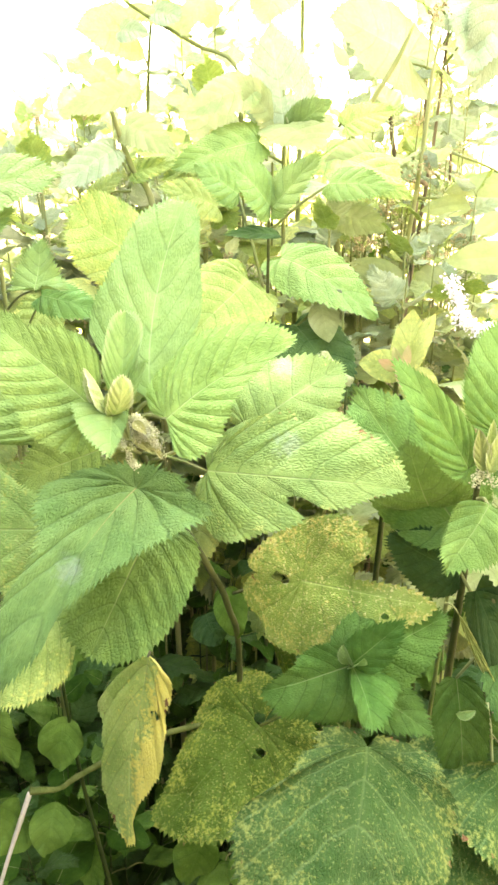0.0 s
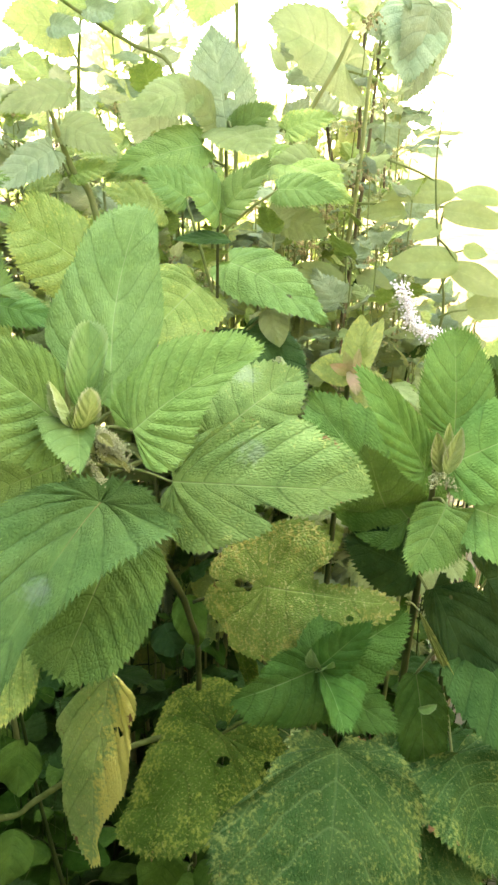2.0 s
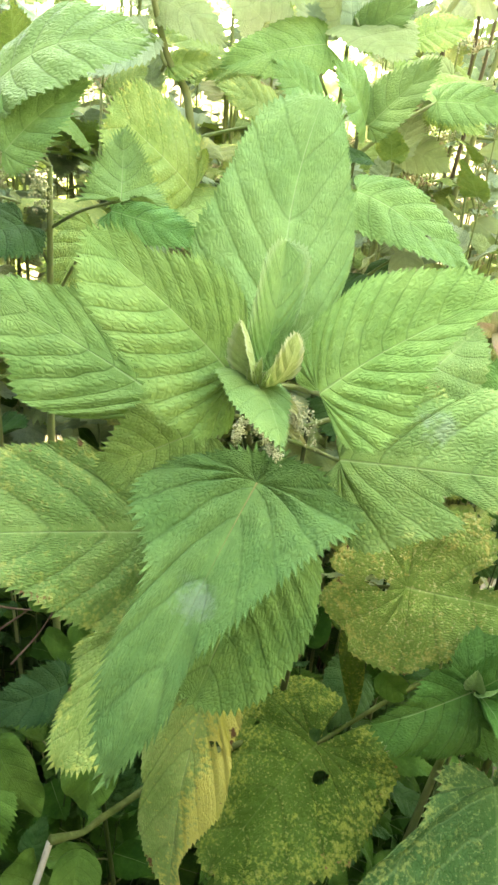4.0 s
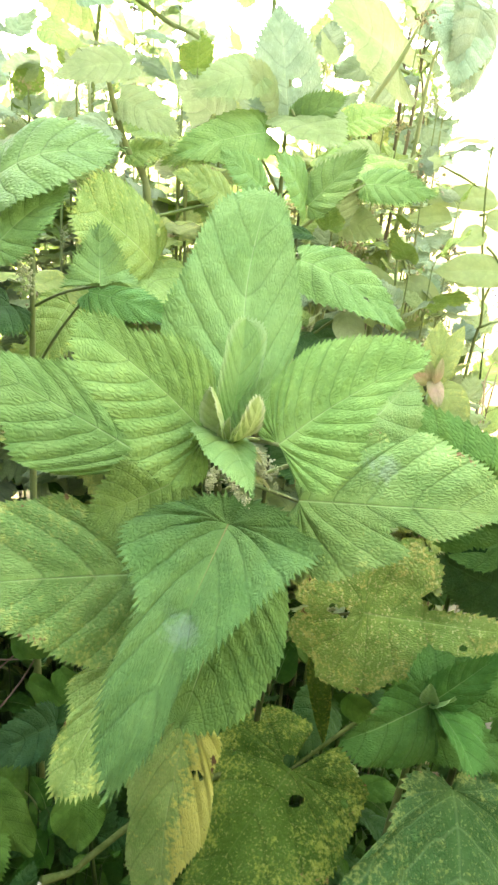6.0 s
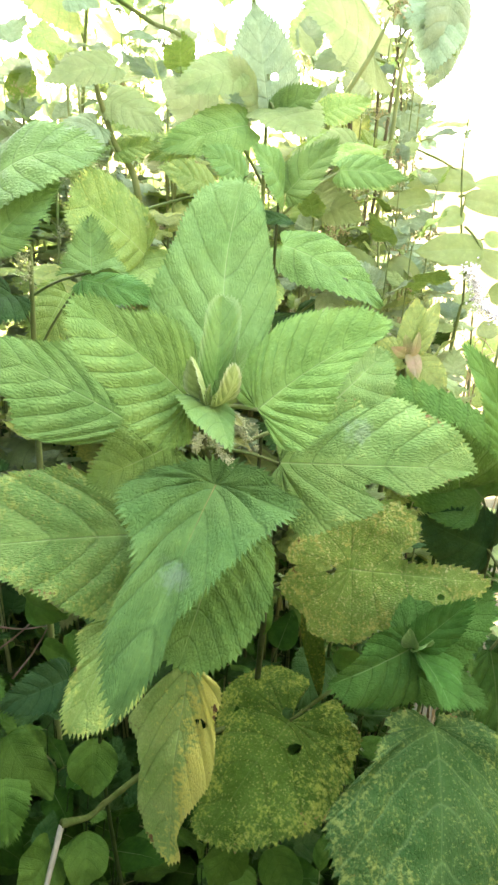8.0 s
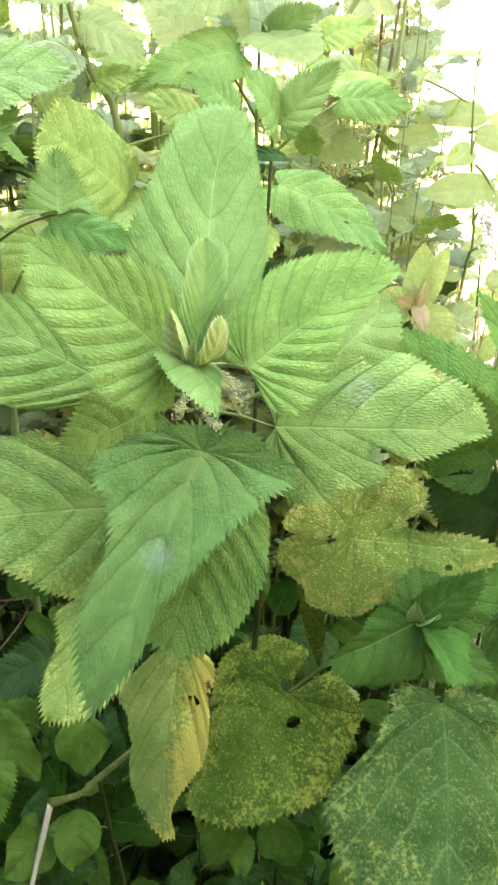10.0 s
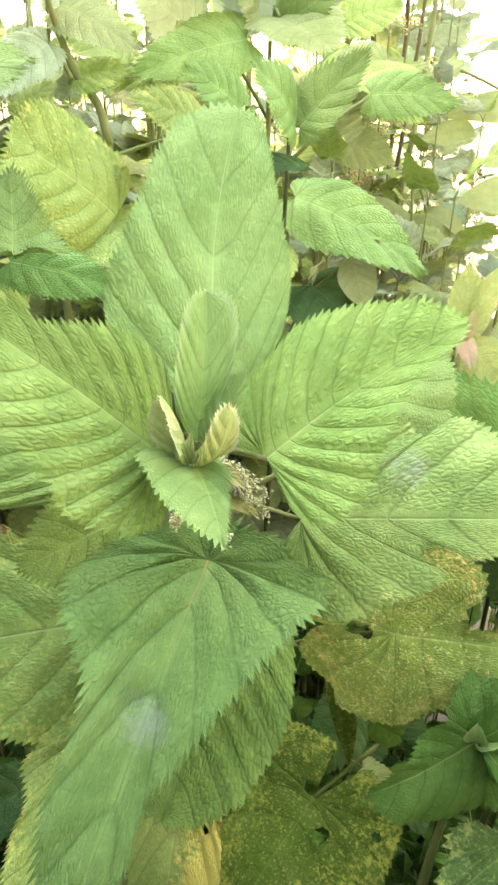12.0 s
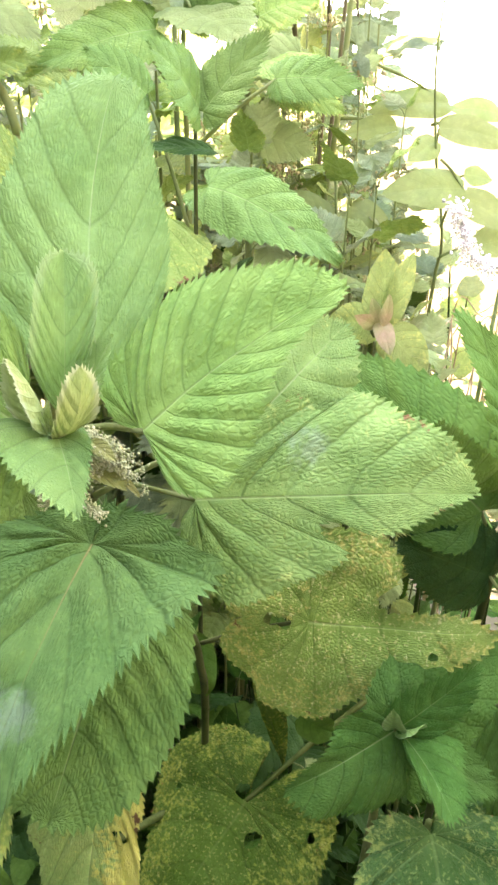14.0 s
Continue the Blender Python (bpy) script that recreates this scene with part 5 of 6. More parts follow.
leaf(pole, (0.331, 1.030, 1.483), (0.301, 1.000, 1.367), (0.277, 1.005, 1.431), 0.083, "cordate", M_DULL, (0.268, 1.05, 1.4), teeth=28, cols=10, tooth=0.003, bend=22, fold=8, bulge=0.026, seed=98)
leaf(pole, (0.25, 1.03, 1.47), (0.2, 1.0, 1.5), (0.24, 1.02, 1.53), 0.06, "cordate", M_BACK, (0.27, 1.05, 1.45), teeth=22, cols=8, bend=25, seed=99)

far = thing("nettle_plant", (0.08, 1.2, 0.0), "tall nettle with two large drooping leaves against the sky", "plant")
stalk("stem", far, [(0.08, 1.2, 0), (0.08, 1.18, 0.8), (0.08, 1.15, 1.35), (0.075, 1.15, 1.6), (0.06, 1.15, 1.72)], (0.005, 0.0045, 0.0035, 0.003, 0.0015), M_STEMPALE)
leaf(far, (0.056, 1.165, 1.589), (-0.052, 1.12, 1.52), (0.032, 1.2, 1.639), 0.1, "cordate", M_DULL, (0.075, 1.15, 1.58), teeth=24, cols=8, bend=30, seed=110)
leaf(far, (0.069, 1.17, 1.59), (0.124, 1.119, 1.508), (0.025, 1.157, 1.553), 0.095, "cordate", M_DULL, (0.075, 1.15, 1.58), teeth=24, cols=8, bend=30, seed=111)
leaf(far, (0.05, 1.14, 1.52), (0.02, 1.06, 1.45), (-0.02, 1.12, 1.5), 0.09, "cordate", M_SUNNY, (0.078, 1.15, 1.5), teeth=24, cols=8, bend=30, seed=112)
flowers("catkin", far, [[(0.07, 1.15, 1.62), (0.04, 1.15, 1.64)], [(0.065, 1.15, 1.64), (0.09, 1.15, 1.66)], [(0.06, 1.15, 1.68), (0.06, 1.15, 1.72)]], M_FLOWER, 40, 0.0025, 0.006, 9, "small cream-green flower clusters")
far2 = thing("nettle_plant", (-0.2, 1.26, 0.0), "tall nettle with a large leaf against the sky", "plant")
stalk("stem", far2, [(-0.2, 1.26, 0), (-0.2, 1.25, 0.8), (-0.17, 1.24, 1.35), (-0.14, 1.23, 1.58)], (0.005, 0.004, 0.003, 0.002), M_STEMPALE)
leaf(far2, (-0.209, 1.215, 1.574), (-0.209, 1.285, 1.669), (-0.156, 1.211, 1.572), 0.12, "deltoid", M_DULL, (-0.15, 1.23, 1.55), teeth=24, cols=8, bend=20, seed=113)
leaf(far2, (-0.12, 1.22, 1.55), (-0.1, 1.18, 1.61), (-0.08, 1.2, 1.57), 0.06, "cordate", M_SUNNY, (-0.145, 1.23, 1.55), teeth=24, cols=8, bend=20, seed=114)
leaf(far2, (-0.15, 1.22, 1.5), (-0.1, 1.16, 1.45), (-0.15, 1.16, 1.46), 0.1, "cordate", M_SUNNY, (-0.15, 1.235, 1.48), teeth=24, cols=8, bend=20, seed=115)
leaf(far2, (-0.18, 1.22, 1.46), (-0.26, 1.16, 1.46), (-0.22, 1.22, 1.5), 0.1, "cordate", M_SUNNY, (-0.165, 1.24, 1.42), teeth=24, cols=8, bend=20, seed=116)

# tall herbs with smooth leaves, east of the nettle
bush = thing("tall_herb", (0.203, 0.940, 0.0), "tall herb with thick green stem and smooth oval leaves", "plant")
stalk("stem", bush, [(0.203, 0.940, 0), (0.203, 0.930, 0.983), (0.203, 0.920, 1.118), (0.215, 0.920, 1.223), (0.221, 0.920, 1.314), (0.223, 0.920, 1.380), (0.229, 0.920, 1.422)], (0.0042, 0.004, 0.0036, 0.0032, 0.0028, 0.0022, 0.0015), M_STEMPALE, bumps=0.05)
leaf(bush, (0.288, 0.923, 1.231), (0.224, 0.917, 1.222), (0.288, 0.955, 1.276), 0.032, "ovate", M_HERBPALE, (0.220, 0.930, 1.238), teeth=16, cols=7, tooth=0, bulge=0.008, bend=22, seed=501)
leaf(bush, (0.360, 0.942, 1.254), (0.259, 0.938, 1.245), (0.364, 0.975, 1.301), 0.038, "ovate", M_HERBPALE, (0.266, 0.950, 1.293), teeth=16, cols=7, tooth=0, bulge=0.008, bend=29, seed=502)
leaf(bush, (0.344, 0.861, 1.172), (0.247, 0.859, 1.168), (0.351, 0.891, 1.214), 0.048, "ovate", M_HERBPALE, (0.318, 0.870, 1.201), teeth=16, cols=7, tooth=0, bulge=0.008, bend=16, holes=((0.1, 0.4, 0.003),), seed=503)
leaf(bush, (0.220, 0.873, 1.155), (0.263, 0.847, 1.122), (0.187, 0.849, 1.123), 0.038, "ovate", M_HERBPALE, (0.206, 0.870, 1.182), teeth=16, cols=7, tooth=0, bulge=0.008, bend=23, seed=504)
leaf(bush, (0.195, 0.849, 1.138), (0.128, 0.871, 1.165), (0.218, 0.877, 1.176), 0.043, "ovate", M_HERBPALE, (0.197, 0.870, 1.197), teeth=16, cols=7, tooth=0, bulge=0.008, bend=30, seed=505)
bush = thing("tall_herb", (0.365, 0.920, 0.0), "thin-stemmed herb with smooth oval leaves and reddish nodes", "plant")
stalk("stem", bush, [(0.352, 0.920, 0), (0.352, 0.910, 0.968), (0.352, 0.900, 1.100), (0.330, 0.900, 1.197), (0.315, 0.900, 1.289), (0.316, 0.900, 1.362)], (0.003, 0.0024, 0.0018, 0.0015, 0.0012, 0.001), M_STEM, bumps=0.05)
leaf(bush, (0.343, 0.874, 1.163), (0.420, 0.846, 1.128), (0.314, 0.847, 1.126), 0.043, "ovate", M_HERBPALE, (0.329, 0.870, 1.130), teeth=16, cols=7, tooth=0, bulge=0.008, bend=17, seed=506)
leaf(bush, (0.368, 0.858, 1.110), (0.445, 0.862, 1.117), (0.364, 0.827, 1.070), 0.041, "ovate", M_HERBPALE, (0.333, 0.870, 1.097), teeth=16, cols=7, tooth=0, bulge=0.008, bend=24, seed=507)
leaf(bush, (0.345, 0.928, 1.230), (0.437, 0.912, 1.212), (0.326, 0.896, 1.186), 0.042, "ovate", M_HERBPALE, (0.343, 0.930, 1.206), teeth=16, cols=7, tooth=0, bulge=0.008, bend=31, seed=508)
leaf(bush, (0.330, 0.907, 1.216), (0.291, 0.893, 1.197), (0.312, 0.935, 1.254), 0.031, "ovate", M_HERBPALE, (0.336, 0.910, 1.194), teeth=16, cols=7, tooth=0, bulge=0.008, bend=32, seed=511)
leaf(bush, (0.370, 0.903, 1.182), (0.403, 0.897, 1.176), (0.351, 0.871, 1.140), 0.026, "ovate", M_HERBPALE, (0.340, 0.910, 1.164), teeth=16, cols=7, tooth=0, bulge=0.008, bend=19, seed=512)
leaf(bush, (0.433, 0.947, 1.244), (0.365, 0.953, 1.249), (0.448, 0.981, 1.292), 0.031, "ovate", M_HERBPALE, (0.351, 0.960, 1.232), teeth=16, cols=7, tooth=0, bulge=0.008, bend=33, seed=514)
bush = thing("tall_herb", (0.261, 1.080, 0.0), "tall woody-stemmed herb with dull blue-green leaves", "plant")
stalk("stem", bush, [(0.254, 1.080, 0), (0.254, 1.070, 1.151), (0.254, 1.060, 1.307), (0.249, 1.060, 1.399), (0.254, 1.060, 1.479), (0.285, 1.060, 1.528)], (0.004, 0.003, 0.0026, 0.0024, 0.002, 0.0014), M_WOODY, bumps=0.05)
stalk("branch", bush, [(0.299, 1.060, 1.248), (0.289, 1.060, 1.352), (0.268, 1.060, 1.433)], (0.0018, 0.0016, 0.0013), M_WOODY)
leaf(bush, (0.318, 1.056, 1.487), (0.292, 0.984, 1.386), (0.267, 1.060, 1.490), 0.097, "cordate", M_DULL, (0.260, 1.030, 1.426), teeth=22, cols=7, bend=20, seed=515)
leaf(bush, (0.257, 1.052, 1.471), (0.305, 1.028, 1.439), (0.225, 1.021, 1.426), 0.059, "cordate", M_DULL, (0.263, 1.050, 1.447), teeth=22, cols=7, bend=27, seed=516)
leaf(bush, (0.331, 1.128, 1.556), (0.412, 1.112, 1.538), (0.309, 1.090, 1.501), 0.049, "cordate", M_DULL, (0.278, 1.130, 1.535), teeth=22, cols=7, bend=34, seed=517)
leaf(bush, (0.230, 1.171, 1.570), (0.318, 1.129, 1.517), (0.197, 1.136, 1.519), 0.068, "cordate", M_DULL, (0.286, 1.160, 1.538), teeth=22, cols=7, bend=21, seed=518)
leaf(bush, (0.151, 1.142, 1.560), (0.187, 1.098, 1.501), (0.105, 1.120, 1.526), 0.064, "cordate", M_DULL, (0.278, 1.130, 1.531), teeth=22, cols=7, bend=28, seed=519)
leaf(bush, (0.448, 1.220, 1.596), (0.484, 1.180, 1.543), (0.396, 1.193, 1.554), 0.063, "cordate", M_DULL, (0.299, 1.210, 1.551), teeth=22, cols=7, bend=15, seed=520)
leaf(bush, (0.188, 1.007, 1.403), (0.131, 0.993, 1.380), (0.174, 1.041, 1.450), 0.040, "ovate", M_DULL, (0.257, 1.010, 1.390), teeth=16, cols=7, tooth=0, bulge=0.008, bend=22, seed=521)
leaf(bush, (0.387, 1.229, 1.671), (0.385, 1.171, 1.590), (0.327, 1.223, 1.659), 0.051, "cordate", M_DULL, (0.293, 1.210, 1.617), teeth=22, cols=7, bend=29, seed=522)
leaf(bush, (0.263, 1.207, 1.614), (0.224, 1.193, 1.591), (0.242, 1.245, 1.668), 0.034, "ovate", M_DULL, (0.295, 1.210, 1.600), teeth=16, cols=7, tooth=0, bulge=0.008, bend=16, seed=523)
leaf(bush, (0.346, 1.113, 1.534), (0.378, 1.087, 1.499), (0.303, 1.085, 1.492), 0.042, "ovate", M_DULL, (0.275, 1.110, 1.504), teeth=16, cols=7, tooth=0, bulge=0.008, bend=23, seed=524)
leaf(bush, (0.252, 1.059, 1.407), (0.197, 1.041, 1.379), (0.232, 1.093, 1.454), 0.040, "cordate", M_DULL, (0.272, 1.060, 1.388), teeth=22, cols=7, bend=30, seed=525)
leaf(bush, (0.283, 1.044, 1.317), (0.330, 1.056, 1.336), (0.297, 1.009, 1.272), 0.040, "cordate", M_DULL, (0.278, 1.060, 1.317), teeth=22, cols=7, bend=17, seed=526)
leaf(bush, (0.233, 1.012, 1.282), (0.195, 0.988, 1.249), (0.199, 1.037, 1.315), 0.038, "cordate", M_DULL, (0.270, 1.010, 1.259), teeth=22, cols=7, bend=24, seed=527)
bush = thing("nettle_plant", (0.118, 0.880, 0.0), "green nettle with broad leaves in half shade", "plant")
stalk("stem", bush, [(0.117, 0.920, 0), (0.117, 0.910, 1.020), (0.117, 0.900, 1.160), (0.107, 0.900, 1.236), (0.126, 0.900, 1.310), (0.173, 0.900, 1.390), (0.192, 0.900, 1.431)], (0.005, 0.005, 0.0045, 0.004, 0.0035, 0.003, 0.0015), M_STEMPALE, bumps=0.05)
leaf(bush, (0.147, 0.845, 1.290), (0.083, 0.835, 1.273), (0.139, 0.875, 1.330), 0.053, "cordate", M_BACK, (0.105, 0.850, 1.274), teeth=22, cols=7, bend=31, seed=528)
leaf(bush, (0.120, 0.858, 1.289), (0.173, 0.842, 1.271), (0.102, 0.829, 1.251), 0.045, "cordate", M_BACK, (0.107, 0.860, 1.271), teeth=22, cols=7, bend=18, seed=529)
leaf(bush, (0.111, 0.868, 1.224), (0.169, 0.852, 1.206), (0.093, 0.839, 1.186), 0.049, "cordate", M_BACK, (0.112, 0.870, 1.206), teeth=22, cols=7, bend=25, seed=530)
leaf(bush, (0.114, 0.875, 1.323), (0.174, 0.885, 1.340), (0.121, 0.844, 1.284), 0.042, "cordate", M_TURN, (0.109, 0.890, 1.323), teeth=22, cols=7, bend=32, seed=531)
leaf(bush, (0.138, 0.870, 1.268), (0.195, 0.850, 1.243), (0.116, 0.843, 1.231), 0.046, "cordate", M_TURN, (0.110, 0.870, 1.246), teeth=22, cols=7, bend=19, seed=532)
# nettles against the light, west of it
bush = thing("nettle_plant", (-0.128, 0.840, 0.0), "nettle with dark drooping leaves against the light", "plant")
stalk("stem", bush, [(-0.112, 0.840, 0), (-0.112, 0.830, 1.086), (-0.112, 0.820, 1.234), (-0.134, 0.820, 1.279), (-0.148, 0.820, 1.323), (-0.157, 0.820, 1.359)], (0.005, 0.0045, 0.004, 0.0035, 0.0028, 0.0015), M_STEMPALE, bumps=0.05)
leaf(bush, (-0.131, 0.806, 1.352), (-0.203, 0.794, 1.332), (-0.142, 0.834, 1.389), 0.038, "cordate", M_BACK, (-0.134, 0.810, 1.338), teeth=22, cols=7, bend=26, seed=533)
leaf(bush, (-0.141, 0.832, 1.323), (-0.084, 0.808, 1.294), (-0.157, 0.807, 1.290), 0.047, "cordate", M_BACK, (-0.138, 0.830, 1.301), teeth=22, cols=7, bend=33, seed=534)
leaf(bush, (-0.152, 0.814, 1.297), (-0.210, 0.786, 1.258), (-0.174, 0.839, 1.329), 0.046, "cordate", M_DULL, (-0.136, 0.810, 1.273), teeth=22, cols=7, bend=20, seed=535)
leaf(bush, (0.011, 0.829, 1.305), (-0.086, 0.811, 1.276), (0.001, 0.858, 1.343), 0.061, "cordate", M_FRESH, (0.021, 0.830, 1.285), teeth=22, cols=7, bend=27, seed=536)
leaf(bush, (0.001, 0.849, 1.360), (-0.068, 0.831, 1.333), (-0.013, 0.877, 1.398), 0.053, "cordate", M_BACK, (0.011, 0.850, 1.341), teeth=22, cols=7, bend=34, seed=537)
leaf(bush, (-0.134, 0.818, 1.273), (-0.088, 0.822, 1.281), (-0.125, 0.789, 1.237), 0.031, "cordate", M_TURN, (-0.139, 0.830, 1.269), teeth=22, cols=7, bend=21, seed=538)
leaf(bush, (-0.184, 0.840, 1.244), (-0.153, 0.860, 1.271), (-0.156, 0.816, 1.215), 0.028, "cordate", M_TURN, (-0.143, 0.860, 1.251), teeth=22, cols=7, bend=28, seed=539)
bush = thing("nettle_plant", (-0.109, 1.120, 0.0), "thin nettle with narrow leaves against the sky", "plant")
stalk("stem", bush, [(-0.015, 1.120, 0), (-0.015, 1.110, 1.229), (-0.015, 1.100, 1.396), (-0.075, 1.100, 1.433), (-0.137, 1.100, 1.465), (-0.190, 1.100, 1.496)], (0.004, 0.0035, 0.003, 0.003, 0.0025, 0.002), M_STEMPALE, bumps=0.05)
leaf(bush, (-0.141, 1.106, 1.509), (-0.213, 1.094, 1.490), (-0.154, 1.144, 1.562), 0.054, "cordate", M_SUNNY, None, teeth=22, cols=7, bend=15, seed=540)
leaf(bush, (-0.148, 1.089, 1.504), (-0.132, 1.151, 1.589), (-0.100, 1.079, 1.494), 0.038, "cordate", M_DULL, None, teeth=22, cols=7, bend=22, seed=541)
leaf(bush, (-0.092, 1.109, 1.513), (-0.124, 1.091, 1.487), (-0.122, 1.141, 1.557), 0.031, "cordate", M_DULL, None, teeth=22, cols=7, bend=29, seed=542)
leaf(bush, (-0.133, 1.105, 1.474), (-0.085, 1.095, 1.464), (-0.143, 1.067, 1.423), 0.042, "cordate", M_DULL, None, teeth=22, cols=7, bend=16, seed=543)
leaf(bush, (-0.054, 1.103, 1.502), (-0.093, 1.058, 1.439), (-0.096, 1.125, 1.530), 0.041, "cordate", M_BACK, None, teeth=22, cols=7, bend=23, seed=544)
leaf(bush, (-0.183, 1.103, 1.451), (-0.141, 1.097, 1.445), (-0.189, 1.065, 1.400), 0.042, "cordate", M_DULL, None, teeth=22, cols=7, bend=30, seed=545)
leaf(bush, (-0.227, 1.110, 1.410), (-0.192, 1.090, 1.386), (-0.253, 1.078, 1.367), 0.042, "cordate", M_SUNNY, None, teeth=22, cols=7, bend=17, seed=546)
leaf(bush, (-0.041, 1.097, 1.467), (-0.075, 1.103, 1.473), (-0.029, 1.135, 1.520), 0.042, "cordate", M_BACK, None, teeth=22, cols=7, bend=24, seed=547)

# half-grown nettles that fill the gap behind the second row
rng = random.Random(55)
for k in range(13):
    x = -0.2 + 0.042 * k + rng.uniform(-0.012, 0.012)
    wild_plant("nettle_plant", x, rng.uniform(0.78, 0.89), rng.uniform(1.08, 1.2), 0.95, ("fresh", "turn", "dull"), 0.07, 8, "half-grown nettle between taller ones", 950 + k, stem_mat=M_STEM, from_z=0.66, stem_r=0.0022, fused=True, sprays=True)
# broken-up row of half-grown herbs before the tall stems
for k, (x, y, h) in enumerate(((0.155, 0.9, 1.24), (0.19, 0.95, 1.33), (0.235, 0.9, 1.27), (0.265, 0.97, 1.36), (0.3, 0.92, 1.24), (0.345, 0.96, 1.29), (0.23, 1.0, 1.45), (0.305, 1.02, 1.47))):
    wild_plant("tall_herb", x, y, h, 0.95, ("fresh", "dull", "turn"), 0.062, 10, "leafy green herb in the half-shaded row", 930 + k, stem_mat=M_STEMPALE, from_z=0.62, stem_r=0.0022, fused=True, sprays=True)

# dry bent stalks in the light
grass = thing("dry_grass", (0.46, 0.9, 0.0), "tuft of dry straw-coloured bent stalks", "grass")
rng = random.Random(77)
for k in range(12):
    x, y = rng.uniform(0.4, 0.52), rng.uniform(0.86, 0.96)
    stalk("straw", grass, [(0.46, 0.9, 0.0), ((x + 0.46) / 2, y, 0.6), (x, y, rng.uniform(0.94, 1.0)), (x + rng.uniform(-0.07, 0.07), y - 0.02, rng.uniform(0.96, 1.02))], (0.0016, 0.0014, 0.0012, 0.0008), M_STRAW, sides=5)

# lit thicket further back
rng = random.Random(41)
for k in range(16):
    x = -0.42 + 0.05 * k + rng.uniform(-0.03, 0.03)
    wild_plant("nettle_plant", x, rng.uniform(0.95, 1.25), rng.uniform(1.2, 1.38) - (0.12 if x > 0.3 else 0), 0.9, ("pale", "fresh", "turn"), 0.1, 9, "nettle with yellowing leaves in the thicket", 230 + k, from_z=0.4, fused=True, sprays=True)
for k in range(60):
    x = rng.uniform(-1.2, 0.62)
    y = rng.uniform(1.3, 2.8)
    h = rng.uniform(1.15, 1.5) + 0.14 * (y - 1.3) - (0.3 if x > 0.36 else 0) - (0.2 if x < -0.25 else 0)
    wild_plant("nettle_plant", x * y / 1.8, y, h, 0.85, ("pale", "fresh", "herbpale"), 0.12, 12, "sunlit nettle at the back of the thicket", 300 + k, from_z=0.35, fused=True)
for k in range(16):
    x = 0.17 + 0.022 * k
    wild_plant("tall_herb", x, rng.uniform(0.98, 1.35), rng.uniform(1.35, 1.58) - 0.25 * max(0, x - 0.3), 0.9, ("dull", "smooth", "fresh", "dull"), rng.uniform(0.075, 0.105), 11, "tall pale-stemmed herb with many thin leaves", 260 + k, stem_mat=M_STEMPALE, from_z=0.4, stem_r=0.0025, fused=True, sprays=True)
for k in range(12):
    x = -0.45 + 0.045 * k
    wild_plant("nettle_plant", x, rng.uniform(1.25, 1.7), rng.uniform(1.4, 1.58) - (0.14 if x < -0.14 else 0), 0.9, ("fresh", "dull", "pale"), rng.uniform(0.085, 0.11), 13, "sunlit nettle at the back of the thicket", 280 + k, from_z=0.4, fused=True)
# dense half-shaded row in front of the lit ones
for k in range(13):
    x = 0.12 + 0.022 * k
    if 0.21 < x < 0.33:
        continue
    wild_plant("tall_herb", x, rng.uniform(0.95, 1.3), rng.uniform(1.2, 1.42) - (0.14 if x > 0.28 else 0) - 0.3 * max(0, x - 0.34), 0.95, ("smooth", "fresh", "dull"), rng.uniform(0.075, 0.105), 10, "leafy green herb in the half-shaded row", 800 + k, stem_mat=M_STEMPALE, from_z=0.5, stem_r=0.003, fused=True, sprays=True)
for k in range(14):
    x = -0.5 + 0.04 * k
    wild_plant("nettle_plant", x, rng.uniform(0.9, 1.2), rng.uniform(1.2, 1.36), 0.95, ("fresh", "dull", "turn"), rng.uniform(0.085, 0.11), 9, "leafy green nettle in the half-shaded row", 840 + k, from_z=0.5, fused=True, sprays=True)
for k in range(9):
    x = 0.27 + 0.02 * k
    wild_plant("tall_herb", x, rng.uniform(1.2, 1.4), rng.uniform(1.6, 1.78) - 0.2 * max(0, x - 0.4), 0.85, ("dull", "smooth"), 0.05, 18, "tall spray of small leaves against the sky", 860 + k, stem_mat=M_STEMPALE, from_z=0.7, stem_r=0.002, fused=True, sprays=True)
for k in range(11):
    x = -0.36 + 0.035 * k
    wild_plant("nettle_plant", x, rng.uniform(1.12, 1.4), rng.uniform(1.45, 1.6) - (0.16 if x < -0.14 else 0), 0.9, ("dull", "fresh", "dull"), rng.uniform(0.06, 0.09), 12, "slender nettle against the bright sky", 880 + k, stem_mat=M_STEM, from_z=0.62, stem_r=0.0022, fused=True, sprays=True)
# mostly unseen plants added at both sides to keep low light out
for k in range(16):
    x = (0.5 + 0.3 * rng.random()) * (1 if k % 2 else -1)
    wild_plant("nettle_plant", x, rng.uniform(-0.25, 0.3), rng.uniform(0.95, 1.15), 0.95, ("fresh", "deep", "turn"), 0.11, 8, "unseen green nettle added at the side to block light", 700 + k, from_z=0.3, fused=True)
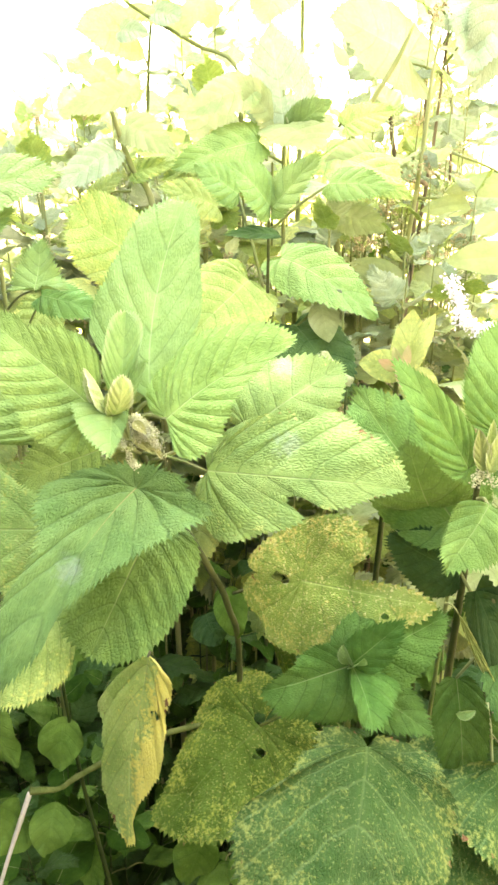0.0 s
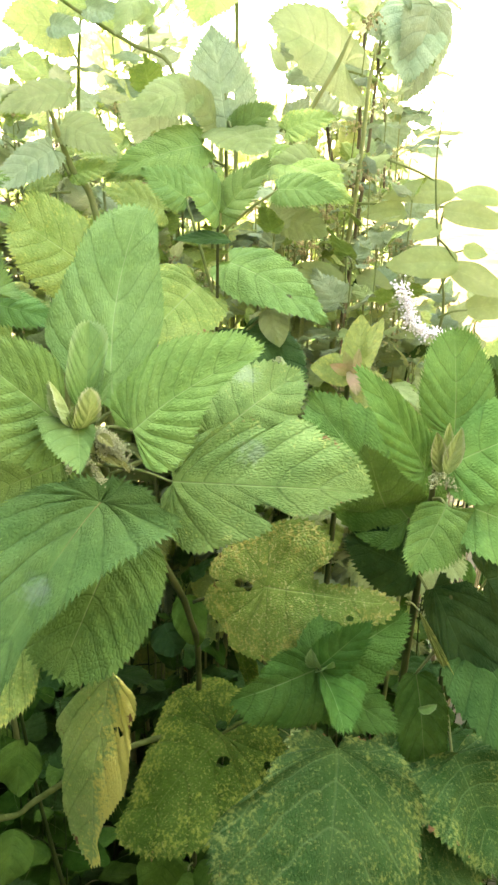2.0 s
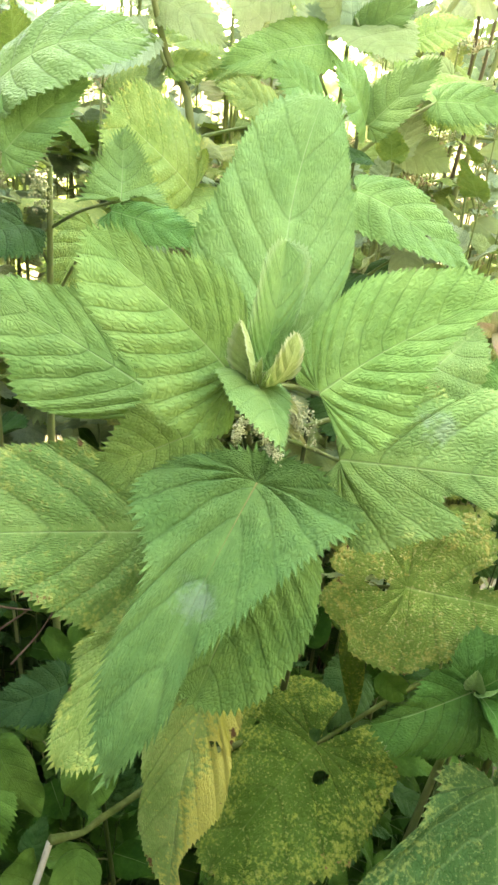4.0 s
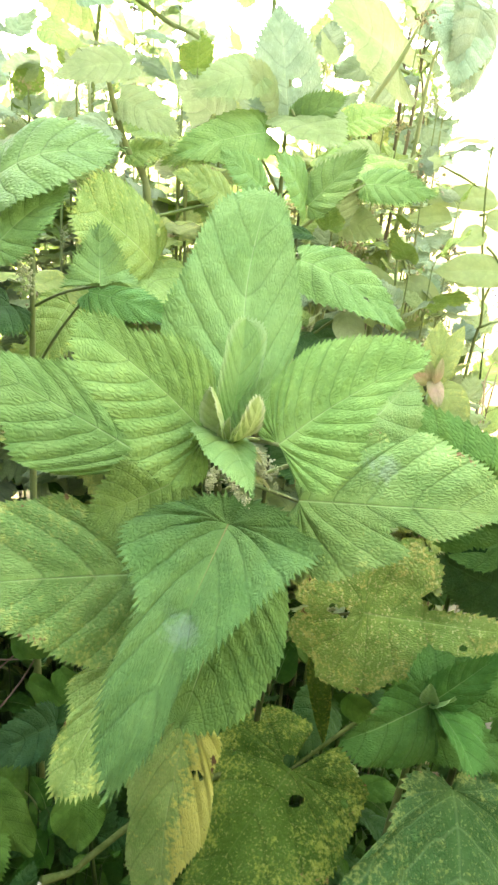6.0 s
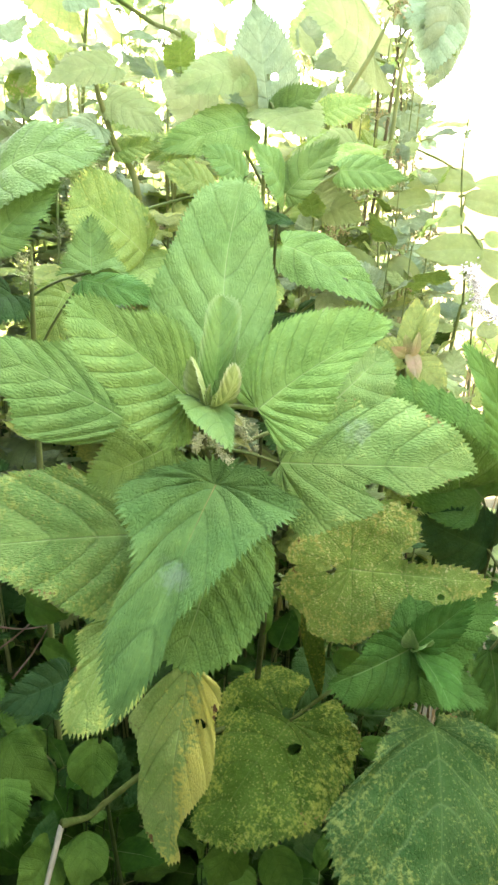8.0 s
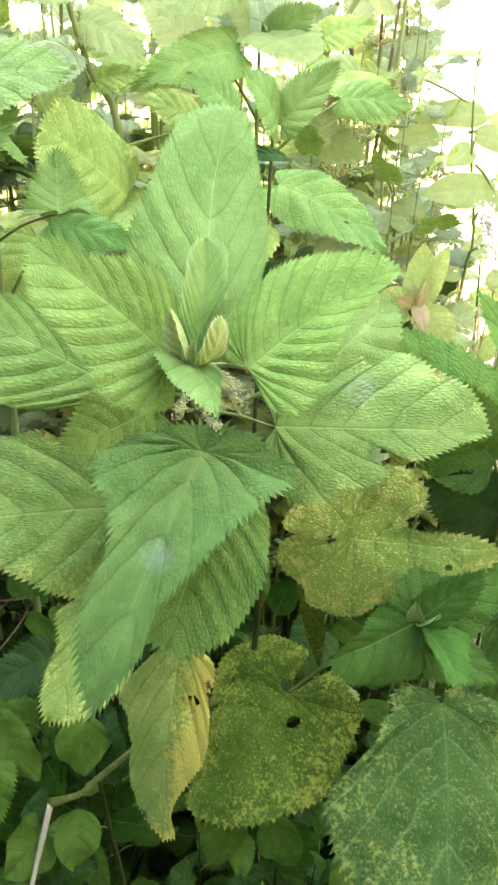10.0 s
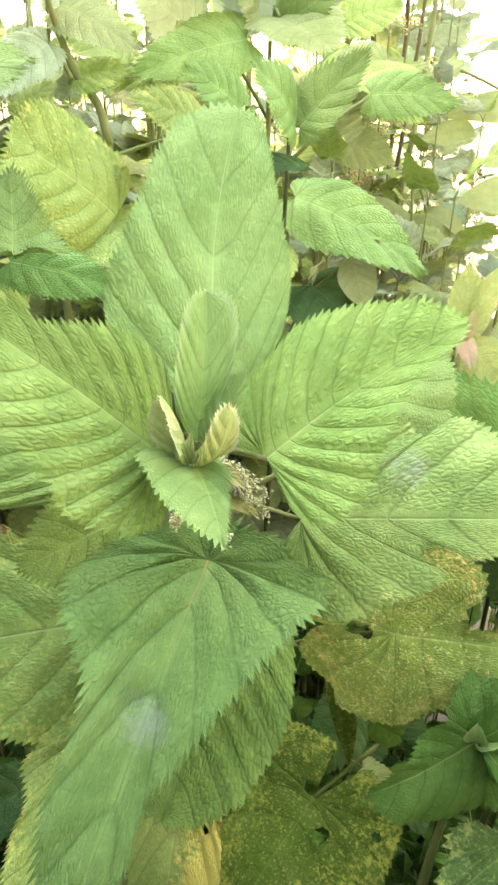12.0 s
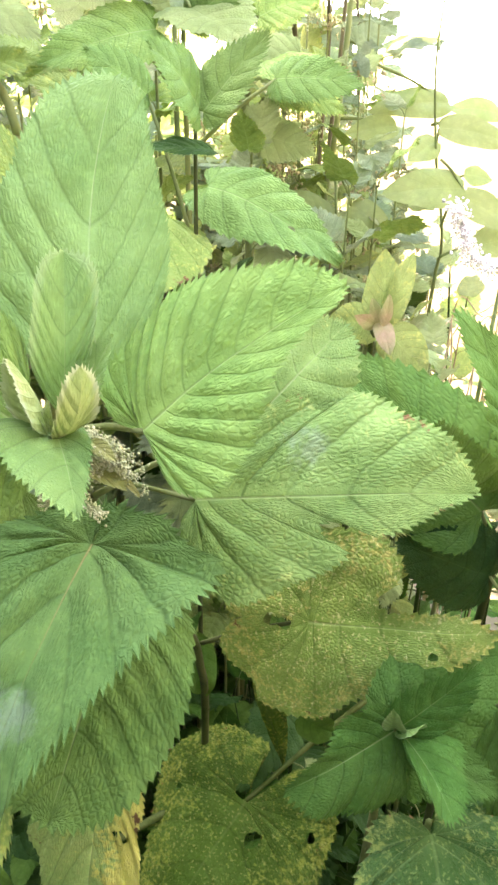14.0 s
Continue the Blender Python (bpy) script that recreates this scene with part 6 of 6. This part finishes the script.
# undergrowth; its dark leaves and stems carry shade in their colour
for k in range(40):
    x = rng.uniform(-0.8, 0.55)
    wild_plant("nettle_plant", x, rng.uniform(0.95, 1.7), rng.uniform(0.85, 1.08), 0.95, ("fresh", "deep", "pale"), 0.1, 7, "half-grown nettle between taller ones", 600 + k, from_z=0.4, stem_mat=M_STEMSHADE, fused=True)
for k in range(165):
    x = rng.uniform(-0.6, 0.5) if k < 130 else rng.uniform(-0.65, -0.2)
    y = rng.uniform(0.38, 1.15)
    wild_plant("low_herb", x, y, rng.uniform(0.5, 0.72) + 0.38 * max(0, y - 0.5), 0.95, ("herb", "herblong", "deep"), rng.uniform(0.055, 0.085), 6, "low herb with smooth oval leaves, darkened to stand for shade", 400 + k, from_z=0.4, stem_r=0.0016, stem_mat=M_STEMSHADE, fused=True)


# ---- added dark leaf cover that stands for shade in the gaps ----
def ground_cover(count, seed):
    """Small bent leaves, each of four faces, crowded over the earth."""
    rng = random.Random(seed)
    verts, faces, uvs = [], [], []
    for _ in range(count):
        y = rng.uniform(0.45, 1.75)
        c = Vector((rng.uniform(-0.42, 0.43) * (0.55 + 0.5 * y), y, 0.03 + 0.3 * rng.random() ** 1.6))
        t, size, tip = rng.uniform(0, 6.28), rng.uniform(0.03, 0.06), rng.uniform(-0.5, 0.4)
        along = Vector((math.cos(t), math.sin(t), tip)) * size
        across = Vector((-math.sin(t), math.cos(t), rng.uniform(-0.3, 0.3))) * size * rng.uniform(0.28, 0.42)
        sag = Vector((0, 0, -0.12 * size))
        k = len(verts)
        verts += [c, c + along * 0.55 - sag, c + along, c + along * 0.42 + across + sag, c + along * 0.42 - across + sag]
        uvs += [(0, 0), (0.55, 0), (1, 0), (0.5, 1), (0.5, 1)]
        faces += [(k, k + 1, k + 3), (k + 1, k + 2, k + 3), (k, k + 4, k + 1), (k + 1, k + 4, k + 2)]
    me = bpy.data.meshes.new("ground_cover")
    me.from_pydata(verts, [], faces)
    layer = me.uv_layers.new(name="UVMap")
    idx = np.zeros(len(me.loops), int)
    me.loops.foreach_get("vertex_index", idx)
    layer.data.foreach_set("uv", np.array(uvs, float)[idx].ravel())
    me.materials.append(M_HERBSHADE)
    return tagged(new("ground_cover", me), "added cover of dark leaves that stands for shade in the gaps", "undergrowth", kind="stuff")


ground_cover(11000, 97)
